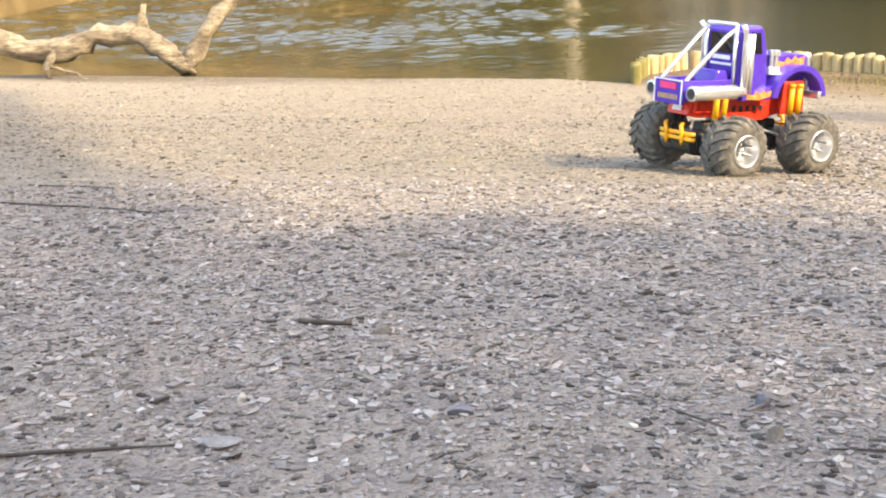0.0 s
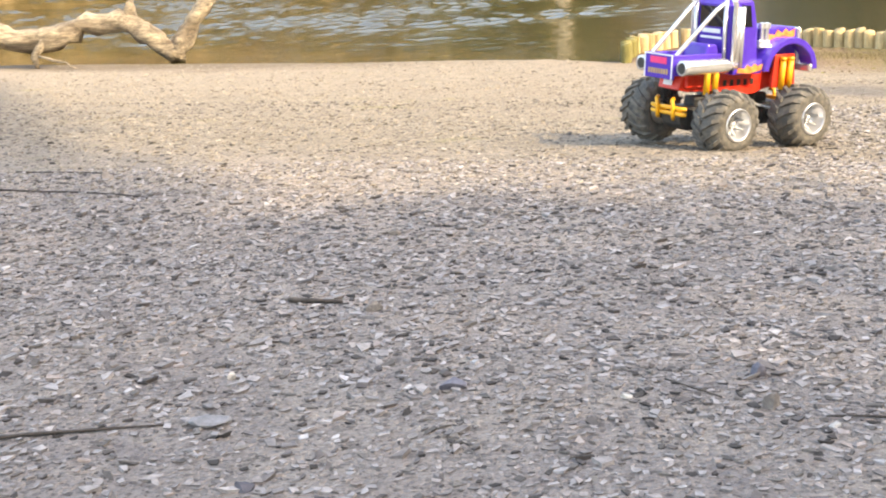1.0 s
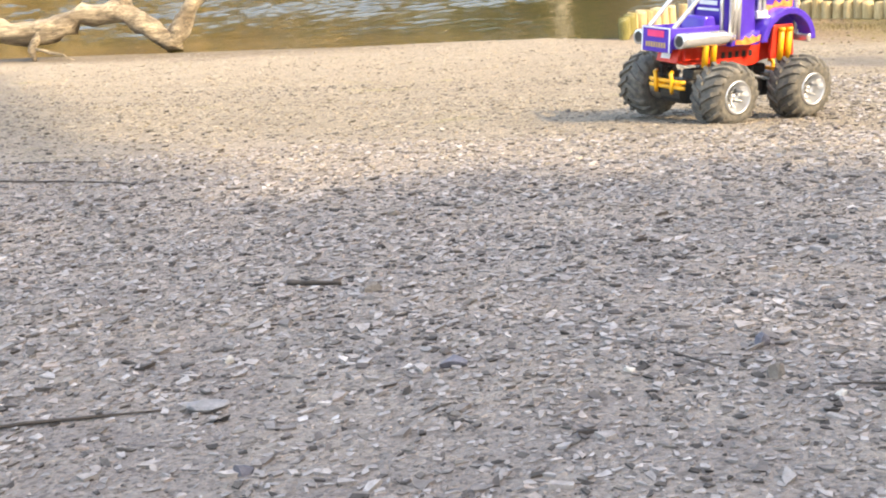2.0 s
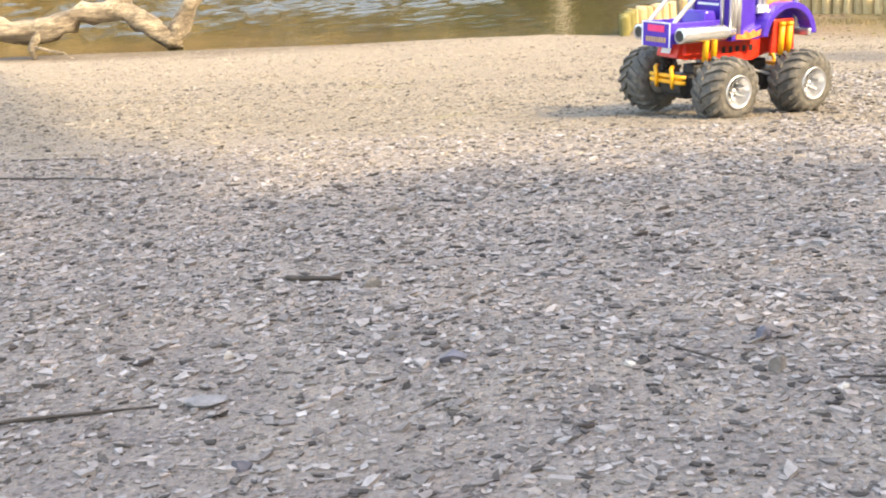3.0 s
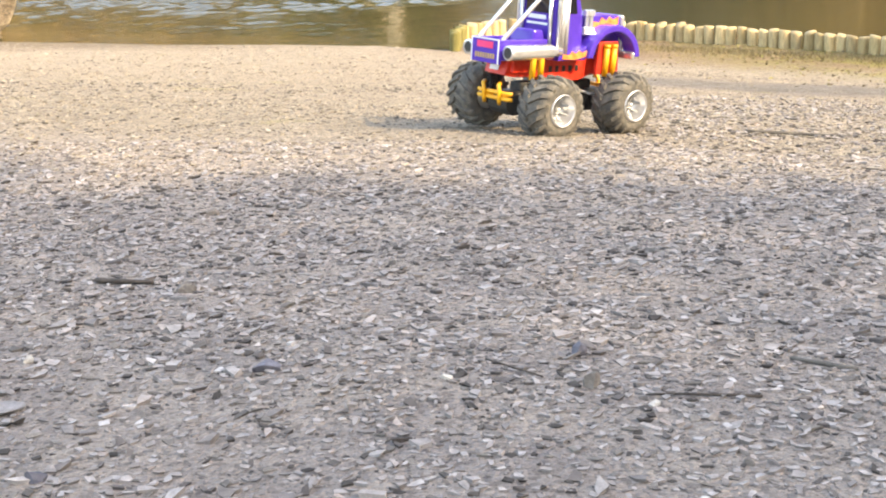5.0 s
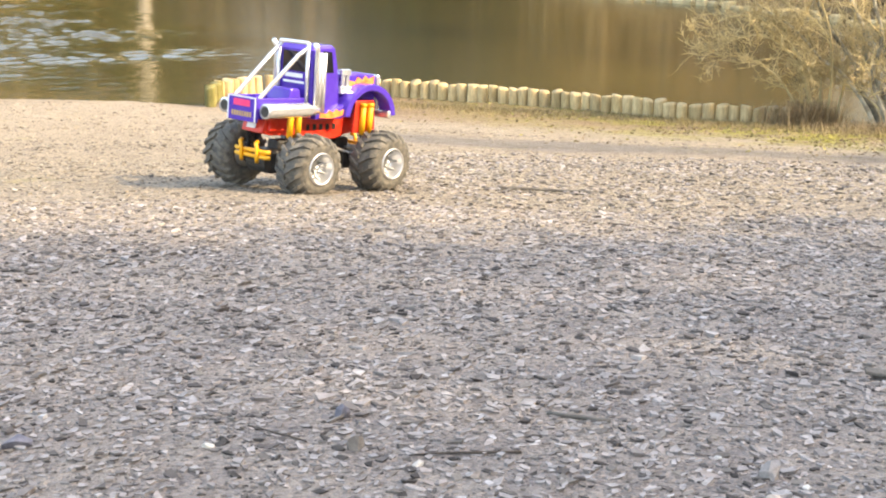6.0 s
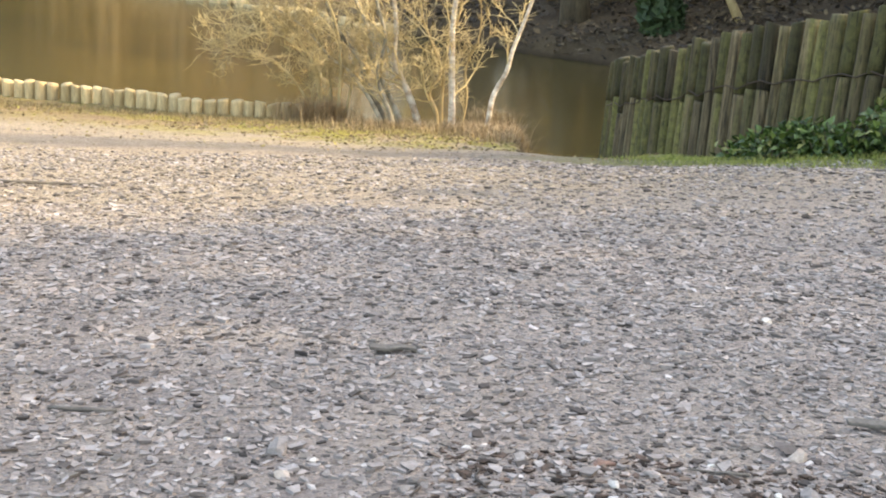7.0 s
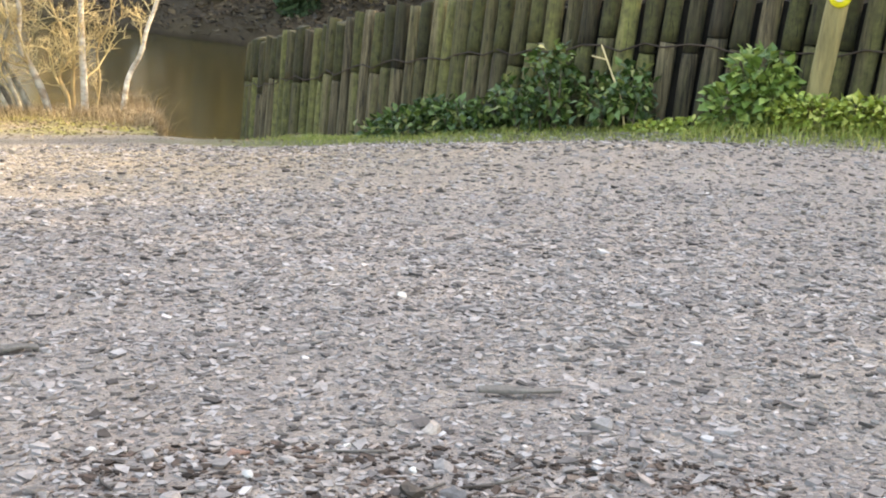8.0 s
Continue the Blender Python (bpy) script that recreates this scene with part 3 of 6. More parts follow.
def tyre_mesh():
    bm = bmesh.new()
    half, R = 0.047, 0.0795
    prof = [(-half * 0.80, 0.034), (-half, 0.0425), (-half * 1.0, 0.064), (-half * 0.84, 0.0715), (-half * 0.5, 0.0775), (0, R), (half * 0.5, 0.0775),
            (half * 0.84, 0.0715), (half, 0.064), (half, 0.0425), (half * 0.80, 0.034)]
    add_lathe(bm, prof, 36, "y", cap=False)
    n = 17
    for side in (-1, 1):
        for k in range(n):
            a0 = 2 * math.pi * (k + (0.5 if side > 0 else 0)) / n
            pts = []
            for j in range(5):
                f = j / 4
                y = side * (0.002 + f * (half * 1.0 - 0.002))
                a = a0 + f * 0.34
                top = float(np.interp(f, (0, 0.75, 1), (0.0865, 0.0825, 0.0685)))
                low = float(np.interp(f, (0, 0.75, 1), (0.0765, 0.0725, 0.060)))
                w = 0.085
                row = []
                for da, r in ((-w, low), (-w * 0.72, top), (w * 0.72, top), (w, low)):
                    row.append(bm.verts.new((r * math.cos(a + da), y, r * math.sin(a + da))))
                pts.append(row)
            for r0, r1 in zip(pts, pts[1:]):
                for q in range(3):
                    bm.faces.new((r0[q], r0[q + 1], r1[q + 1], r1[q]) if side > 0 else (r1[q], r1[q + 1], r0[q + 1], r0[q]))
            bm.faces.new(pts[0] if side < 0 else pts[0][::-1])
            bm.faces.new(pts[-1][::-1] if side < 0 else pts[-1])
    return bm


def rim_mesh():
    bm = bmesh.new()
    add_lathe(bm, [(0.020, 0.0), (0.020, 0.012), (0.014, 0.014), (0.010, 0.034), (0.030, 0.038), (0.044, 0.044), (0.050, 0.0465), (0.053, 0.0475), (0.0535, 0.052), (0.050, 0.0535), (0.03, 0.05), (-0.04, 0.05), (-0.045, 0.0)], 30, "y")
    for k in range(8):
        a = 2 * math.pi * k / 8
        add_tube(bm, [(0.012 * math.cos(a), 0.021, 0.012 * math.sin(a)), (0.030 * math.cos(a), 0.018, 0.030 * math.sin(a)), (0.042 * math.cos(a), 0.034, 0.042 * math.sin(a))], (0.0038, 0.0042, 0.0035), 6)
    add_lathe(bm, [(0.018, 0.011), (0.032, 0.0105), (0.036, 0.007), (0.037, 0.0)], 12, "y")
    return bm


def shell_profile(bm, outline, half, bevel=0.006):
    """A closed side outline (x, z) pulled to both sides, its edges rounded."""
    left = [bm.verts.new((x, half, z)) for x, z in outline]
    right = [bm.verts.new((x, -half, z)) for x, z in outline]
    faces = [bm.faces.new(left), bm.faces.new(right[::-1])]
    n = len(outline)
    for k in range(n):
        faces.append(bm.faces.new((left[(k + 1) % n], left[k], right[k], right[(k + 1) % n])))
    bmesh.ops.recalc_face_normals(bm, faces=faces)
    if bevel:
        edges = {e for f in faces[:2] for e in f.edges}
        bmesh.ops.bevel(bm, geom=list(edges), offset=bevel, segments=2, affect="EDGES", profile=0.5)


def sticker(thing, name, mat, outline, at, rot, label=""):
    """A thin cut-out: outline in its own plane, about a millimetre thick."""
    bm = bmesh.new()
    f = bm.faces.new([bm.verts.new((x, y, 0)) for x, y in outline])
    made = bmesh.ops.extrude_face_region(bm, geom=[f])
    bmesh.ops.translate(bm, vec=(0, 0, 0.0012), verts=[v for v in made["geom"] if isinstance(v, bmesh.types.BMVert)])
    bmesh.ops.recalc_face_normals(bm, faces=bm.faces)
    bmesh.ops.transform(bm, matrix=pose(*at, *rot), verts=bm.verts)
    return part(name, bm, mat, thing, label)


def bar(w, h):
    return [(-w / 2, -h / 2), (w / 2, -h / 2), (w / 2, h / 2), (-w / 2, h / 2)]


def monster_truck(m):
    truck = empty("toy_truck", (0, 0, 0), "purple radio-controlled monster truck with huge dusty tyres on gravel", "toy truck")
    # wheels
    tb, rb = None, None
    for sx in (1, -1):
        for sy in (1, -1):
            wheel = new("wheel")
            wheel.parent = truck
            wheel.matrix_basis = pose(sx * 0.1325, sy * 0.142, 0.0865, 0, 17 * sx + 9 * sy, 0 if sy > 0 else 180)
            if tb is None:
                ty, ri = part("tyre", tyre_mesh(), RUBBER, wheel, "chunky chevron tyre", True), part("rim", rim_mesh(), RIM, wheel, "chrome dish rim", True)
                for v in ri.data.vertices:
                    v.co = (v.co.x * 0.8, v.co.y * 0.94, v.co.z * 0.8)
                ty.data.polygons.foreach_set("use_smooth", [len(p.vertices) == 4 and abs(p.normal.y) < 2 for p in ty.data.polygons])
                tb, rb = ty.data, ri.data
                # keep the lugs crisp
                ty.data.polygons.foreach_set("use_smooth", [i < 36 * 10 for i in range(len(ty.data.polygons))])
            else:
                for n, d, l in (("tyre", tb, "chunky chevron tyre"), ("rim", rb, "chrome dish rim")):
                    o = new(n, d)
                    o.parent = wheel
                    tagged(o, l)
    # axles and gear cases
    for sx in (1, -1):
        bm = bmesh.new()
        add_box(bm, (0.07, 0.075, 0.062), (sx * 0.1325, 0, 0.084), bevel=0.008)
        add_tube(bm, [(sx * 0.1325, -0.1, 0.0835), (sx * 0.1325, 0.1, 0.0835)], 0.017, 10)
        add_box(bm, (0.05, 0.045, 0.04), (sx * 0.105, 0, 0.118), bevel=0.006)
        add_lathe(bm, [(-0.036, 0.0), (-0.036, 0.028), (0.036, 0.028), (0.036, 0.0)], 16, "y", (sx * 0.16, 0, 0.082))
        part("axle", bm, BLACK, truck, "black axle with gear case", False)
    # chassis tub
    bm = bmesh.new()
    shell_profile(bm, [(-0.205, 0.163), (-0.195, 0.200), (0.19, 0.200), (0.20, 0.175), (0.17, 0.158), (0.10, 0.150), (0.06, 0.138), (-0.05, 0.138), (-0.09, 0.152), (-0.17, 0.154)], 0.040, 0.004)
    chassis = part("chassis", bm, RED, truck, "bright red chassis tub")
    for x in (-0.15, 0.15):
        bm = bmesh.new()
        add_box(bm, (0.075, 0.10, 0.045), (x, 0, 0.188), bevel=0.005, taper=(0.85, 0.9))
        part("cross_block", bm, RED, chassis)
    for sy in (1, -1):
        bm = bmesh.new()
        add_box(bm, (0.085, 0.010, 0.088), (0.1325, sy * 0.070, 0.20), bevel=0.003, taper=(0.85, 1))
        part("damper_mount", bm, RED, chassis)
    bm = bmesh.new()
    for k in range(5):
        add_box(bm, (0.012, 0.084, 0.016), (-0.045 + k * 0.024, 0, 0.172), bevel=0.002)
    add_box(bm, (0.06, 0.05, 0.05), (0.02, 0, 0.125), bevel=0.005)
    for sy in (1, -1):
        add_tube(bm, [(-0.1, sy * 0.03, 0.10), (0.0, sy * 0.022, 0.14), (0.1, sy * 0.03, 0.10)], 0.006, 8)
    part("engine_bay", bm, BLACK, truck, "black gearbox and links")
    bm = bmesh.new()
    for sy in (1, -1):
        add_tube(bm, [(-0.11, sy * 0.055, 0.098), (0.0, sy * 0.05, 0.128), (0.11, sy * 0.055, 0.098)], 0.0045, 8)
    part("link_rods", bm, CHROME, truck, "silver suspension rods")
    # dampers in pairs above each wheel
    for sx in (1, -1):
        for sy in (1, -1):
            for dx in (-0.014, 0.014):
                x = sx * 0.1325 + dx
                bm = bmesh.new()
                add_tube(bm, [(x, sy * 0.080, 0.152), (x, sy * 0.083, 0.232)], 0.0082, 10)
                add_tube(bm, [(x, sy * 0.083, 0.228), (x, sy * 0.083, 0.237)], 0.0095, 10)
                d = part("damper", bm, YELLOW, truck, "yellow damper body", True)
                bm = bmesh.new()
                path = [(x + 0.0085 * math.cos(a), sy * (0.078 + 0.0) + 0.0085 * math.sin(a), 0.096 + 0.058 * a / (14 * math.pi)) for a in np.linspace(0, 14 * math.pi, 84)]
                add_tube(bm, path, 0.0016, 5)
                add_tube(bm, [(x, sy * 0.078, 0.085), (x, sy * 0.079, 0.155)], 0.003, 6)
                part("spring", bm, BLACK, d, "black coil spring")
    # tubular bumpers, front and back
    for sx in (1, -1):
        bm = bmesh.new()
        for z in (0.100, 0.114):
            add_tube(bm, [(sx * 0.196, -0.066, z), (sx * 0.203, -0.055, z), (sx * 0.203, 0.055, z), (sx * 0.196, 0.066, z)], 0.0055, 8)
        for y in (-0.030, 0.030):
            add_tube(bm, [(sx * 0.200, y + 0.010, 0.137), (sx * 0.211, y + 0.004, 0.134), (sx * 0.211, y, 0.122), (sx * 0.209, y, 0.094), (sx * 0.202, y + 0.006, 0.085)], 0.0055, 8)
            add_tube(bm, [(sx * 0.203, y, 0.107), (sx * 0.165, y, 0.105)], 0.005, 8)
        part("bumper", bm, YELLOW, truck, "yellow tubular bumper", True)
    # body shell: bonnet, cab, bed
    bm = bmesh.new()
    shell_profile(bm, [(0.035, 0.205), (0.035, 0.312), (0.12, 0.318), (0.188, 0.312), (0.195, 0.30), (0.195, 0.205)], 0.052, 0.008)
    bonnet = part("bonnet", bm, PURPLE, truck)
    bm = bmesh.new()
    shell_profile(bm, [(-0.062, 0.198), (-0.066, 0.375), (-0.052, 0.388), (0.006, 0.390), (0.018, 0.382), (0.036, 0.315), (0.046, 0.198)], 0.066, 0.009)
    cab = part("cab", bm, PURPLE, truck)
    bm = bmesh.new()
    add_box(bm, (0.176, 0.108, 0.008), (-0.15, 0, 0.203), bevel=0.002)
    for sy in (1, -1):
        add_box(bm, (0.176, 0.008, 0.052), (-0.15, sy * 0.05, 0.226), bevel=0.003)
    add_box(bm, (0.010, 0.108, 0.064), (-0.236, 0, 0.222), bevel=0.003)
    add_box(bm, (0.07, 0.094, 0.07), (-0.098, 0, 0.24), (0, 0, 0), 0.006, taper=(0.45, 0.9))
    bed = part("bed", bm, PURPLE, truck, "open purple truck bed")
    for sy in (1, -1):
        bm = bmesh.new()
        arch = [(0.098 * math.cos(a) + 0.135, 0.092 * math.sin(a) + 0.198) for a in np.linspace(math.pi * 0.98, math.pi * 0.02, 13)]
        inner = [(0.080 * math.cos(a) + 0.135, 0.074 * math.sin(a) + 0.198) for a in np.linspace(math.pi * 0.02, math.pi * 0.98, 13)]
        shell_profile(bm, arch + inner, 0.023, 0.003)
        bmesh.ops.translate(bm, vec=(0, sy * 0.074, 0), verts=bm.verts)
        part("fender", bm, PURPLE, truck, "round purple front fender")
        bm = bmesh.new()
        shell_profile(bm, [(0.04, 0.198), (-0.06, 0.198), (-0.06, 0.212), (0.0, 0.214), (0.042, 0.235)], 0.010, 0.003)
        bmesh.ops.translate(bm, vec=(0, sy * 0.073, 0), verts=bm.verts)
        part("side_step", bm, PURPLE, truck)
        # side window and its white frame
        sticker(cab, "side_window", GLASS, [(-0.030, 0.318), (0.012, 0.318), (0.002, 0.372), (-0.030, 0.374)], (0, sy * 0.0665 - (0.0012 if sy < 0 else 0) + (0.0012 if sy < 0 else 0), 0), (90, 0, 0), "dark side window") if sy < 0 else \
            sticker(cab, "side_window", GLASS, [(-0.030, 0.318), (0.012, 0.318), (0.002, 0.372), (-0.030, 0.374)], (0, 0.0680, 0), (90, 0, 0), "dark side window")
        # exhaust stacks beside the cab
        for k, x in enumerate((-0.060, -0.046, -0.032)):
            bm = bmesh.new()
            add_tube(bm, [(x, sy * 0.078, 0.21), (x, sy * 0.078, 0.345), (x, sy * 0.078, 0.376), (x - 0.012, sy * 0.080, 0.393)] if k == 0 else [(x, sy * 0.076, 0.21), (x, sy * 0.076, 0.37)], 0.0068, 10)
            part("exhaust_stack", bm, CHROME, truck, "upright chrome exhaust stack", True)
        # side silencer along the bed
        bm = bmesh.new()
        add_lathe(bm, [(-0.232, 0.013), (-0.234, 0.019), (-0.222, 0.0195), (-0.085, 0.0195), (-0.072, 0.012), (-0.05, 0.011), (-0.05, 0.0)], 18, "x", (0, sy * 0.078, 0.222))
        sil = part("silencer", bm, CHROME, truck, "fat chrome side silencer", True)
        # black disc stands in for the shaded inside of the pipe
        bm = bmesh.new()
        add_lathe(bm, [(-0.2325, 0.0), (-0.2325, 0.0145), (-0.228, 0.0145), (-0.228, 0.0)], 16, "x", (0, sy * 0.078, 0.222))
        part("tailpipe_hole", bm, BLACK, sil, "black disc for the dark inside of the pipe")
        # bars from the bed to the roof
        bm = bmesh.new()
        add_tube(bm, [(-0.228, sy * 0.046, 0.235), (-0.222, sy * 0.046, 0.252), (-0.10, sy * 0.050, 0.362), (-0.068, sy * 0.054, 0.383)], 0.0058, 10)
        add_tube(bm, [(-0.070, sy * 0.055, 0.22), (-0.072, sy * 0.055, 0.387)], 0.0058, 10)
        part("roll_bar", bm, CHROME, truck, "silver roll bar", True)
        # carburettor stacks by the bonnet
        bm = bmesh.new()
        for k in range(2):
            add_lathe(bm, [(0.262, 0.006), (0.31, 0.006), (0.312, 0.010), (0.326, 0.010), (0.328, 0.0)], 12, "z", (0.052 + 0.017 * k, sy * 0.063, 0))
        add_box(bm, (0.04, 0.018, 0.022), (0.06, sy * 0.060, 0.272), bevel=0.003)
        part("air_filter", bm, CHROME, truck, "chrome air filter stack")
        flame = [(-0.05, -0.012), (0.0, -0.016), (0.052, -0.004), (0.052, 0.016), (0.03, 0.008), (0.018, 0.017), (0.006, 0.005), (-0.012, 0.014), (-0.02, 0.001), (-0.045, 0.004)]
        sticker(bonnet, "flame", FLAME, flame, (0.13, sy * 0.0535, 0.292), (90, 0, 0), "orange flame sticker")
        low = [(0.9 * x, 0.75 * y) for x, y in flame]
        sticker(cab, "flame", FLAME, low, (-0.004, sy * 0.0845, 0.212), (90, 0, 0), "orange flame sticker")
    # roof bar
    bm = bmesh.new()
    add_tube(bm, [(-0.070, -0.058, 0.386), (-0.071, -0.05, 0.393), (-0.071, 0.05, 0.393), (-0.070, 0.058, 0.386)], 0.0055, 10)
    part("roll_bar", bm, CHROME, truck, "silver roll bar", True)
    # windows, cab back and front
    sticker(cab, "rear_window", GLASS, bar(0.088, 0.052), (-0.0668, 0, 0.343), (90, 0, -90), "dark rear window")
    sticker(cab, "windscreen", GLASS, bar(0.108, 0.056), (0.0295, 0, 0.350), (73, 0, 90), "dark windscreen")
    for k, (w, z) in enumerate(((0.066, 0.306), (0.078, 0.289))):
        sticker(cab, "lettering_bar", WHITE, bar(w, 0.011 if k == 0 else 0.006), (-0.0668, 0, z), (90, 0, -90), "white lettering bar")
    # tailgate markings
    sticker(bed, "lettering_bar", PINK, bar(0.062, 0.017), (-0.2412, 0, 0.237), (90, 0, -90), "pink logo bar")
    for y in np.linspace(-0.034, 0.034, 8):
        sticker(bed, "lettering_bar", GOLD, bar(0.0062, 0.013), (-0.2412, y, 0.209), (90, 0, -90), "gold lettering bar")
    for y in (-0.0515, 0.0515):
        sticker(bed, "edge_trim", WHITE, bar(0.004, 0.062), (-0.2412, y, 0.222), (90, 0, -90), "white edge stripe")
    sticker(bed, "edge_trim", WHITE, bar(0.098, 0.003), (-0.2412, 0, 0.2515), (90, 0, -90), "white edge stripe")
    sticker(truck, "number_plate", WHITE, bar(0.034, 0.013), (-0.2055, 0, 0.178), (75, 0, -90), "small white plate")
    # grille, lamps, front bumper
    bm = bmesh.new()
    add_box(bm, (0.014, 0.112, 0.098), (0.200, 0, 0.262), bevel=0.005)
    for k in range(9):
        add_box(bm, (0.006, 0.004, 0.080), (0.2085, -0.044 + 0.011 * k, 0.262), bevel=0.001)
    part("grille", bm, CHROME, truck, "tall chrome grille")
    bm = bmesh.new()
    add_box(bm, (0.016, 0.19, 0.022), (0.214, 0, 0.206), bevel=0.006)
    part("front_bumper", bm, CHROME, truck, "chrome front bumper")
    for sy in (1, -1):
        bm = bmesh.new()
        add_box(bm, (0.014, 0.026, 0.024), (0.216, sy * 0.076, 0.234), bevel=0.005)
        part("headlight", bm, LENS, truck, "clear square headlight")
        bm = bmesh.new()
        add_lathe(bm, [(0.198, 0.0), (0.198, 0.009), (0.214, 0.012), (0.217, 0.0)], 14, "x", (0, sy * 0.056, 0.094))
        part("spotlight", bm, LENS, truck, "small round lamp", True)
    truck.matrix_world = m
    return truck


TX, TY = 0.786, 3.44
monster_truck(pose(TX, TY, float(surface(TX, TY)[0]) + 0.002, 2.0, 4.0, 30.5))


# ================= dead branch at the water's edge =================
def dead_branch():
    rnd = random.Random(2)
    thing = empty("dead_branch", (-2.58, 13.69, 0.05), "bleached barkless dead branch lying in the shallows", "branch")
    back = Matrix.Translation(-thing.location)

    def limb(name, path, radii, label=""):
        fine, rr = [], []
        path = [Vector(p) for p in path]
        for i in range(len(path) - 1):
            for k in range(4):
                f = k / 4
                fine.append(path[i].lerp(path[i + 1], f) + Vector((rnd.uniform(-1, 1), rnd.uniform(-1, 1), rnd.uniform(-1, 1))) * radii[i] * 0.12)
                rr.append((radii[i] * (1 - f) + radii[i + 1] * f) * rnd.uniform(0.9, 1.1))
        fine.append(path[-1])
        rr.append(radii[-1])
        bm = bmesh.new()
        rings = add_tube(bm, fine, rr, 12)
        for ring in rings:
            for v in ring:
                v.co += Vector((noise.noise(v.co * 7), noise.noise(v.co * 7 + Vector((5, 0, 0))), noise.noise(v.co * 7 + Vector((0, 7, 0))))) * 0.05
        part(name, bm, DEADWOOD, thing, label, True).matrix_parent_inverse = back

    limb("trunk", [(-6.3, 13.9, 0.62), (-5.6, 13.85, 0.6), (-5.02, 13.81, 0.54), (-4.55, 13.79, 0.42), (-4.2, 13.76, 0.29), (-3.84, 13.74, 0.31), (-3.48, 13.76, 0.46), (-3.06, 13.76, 0.43), (-2.83, 13.72, 0.27), (-2.58, 13.69, 0.06)],
         [0.15, 0.14, 0.135, 0.13, 0.12, 0.125, 0.115, 0.115, 0.11, 0.10])
    limb("fork", [(-2.62, 13.69, 0.02), (-2.50, 13.73, 0.24), (-2.34, 13.79, 0.48), (-2.10, 13.85, 0.73), (-1.95, 13.9, 0.86)], [0.105, 0.10, 0.085, 0.065, 0.05], "upright forked limb")
    limb("stub", [(-3.05, 13.77, 0.42), (-3.03, 13.8, 0.58), (-3.03, 13.84, 0.73)], [0.075, 0.055, 0.03], "broken stub")
    limb("stub", [(-3.96, 13.66, 0.3), (-4.02, 13.62, 0.2), (-4.05, 13.6, 0.02)], [0.05, 0.04, 0.03])
    limb("twig", [(-4.0, 13.6, 0.16), (-3.7, 13.45, 0.08), (-3.5, 13.35, 0.01)], [0.02, 0.014, 0.008])


dead_branch()


# ================= plants =================
def blades(name, spots, height, width, mat, label, category, seed=1, lean=0.5, droop=0.35, group=""):
    """Grass: bent two-piece blades at the given (x, y, z) spots."""
    rng = np.random.default_rng(seed)
    n = len(spots)
    a = rng.uniform(0, 2 * np.pi, n)
    h = height * rng.uniform(0.45, 1.15, n)
    w = width * rng.uniform(0.6, 1.3, n)
    d = np.stack([np.cos(a), np.sin(a), 0 * a], 1)
    s = np.stack([-np.sin(a), np.cos(a), 0 * a], 1) * w[:, None]
    bend = (lean * rng.uniform(0.2, 1.0, n) * h)[:, None]
    up = np.array([0, 0, 1.0])
    base = np.asarray(spots) - up * 0.01
    mid = base + d * bend * 0.35 + up * (h * 0.6)[:, None]
    tip = base + d * bend * 1.1 + up * (h * (1 - droop * rng.uniform(0, 1, n)))[:, None]
    v = np.stack([base - s, base + s, mid + s * 0.75, mid - s * 0.75, tip], 1).reshape(-1, 3)
    i = np.arange(n) * 5
    tris = np.concatenate([np.stack([i, i + 1, i + 2], 1), np.stack([i, i + 2, i + 3], 1), np.stack([i + 3, i + 2, i + 4], 1)])
    return tagged(new(name, array_mesh(name, v, tris, mat)), label, category, group, "stuff")


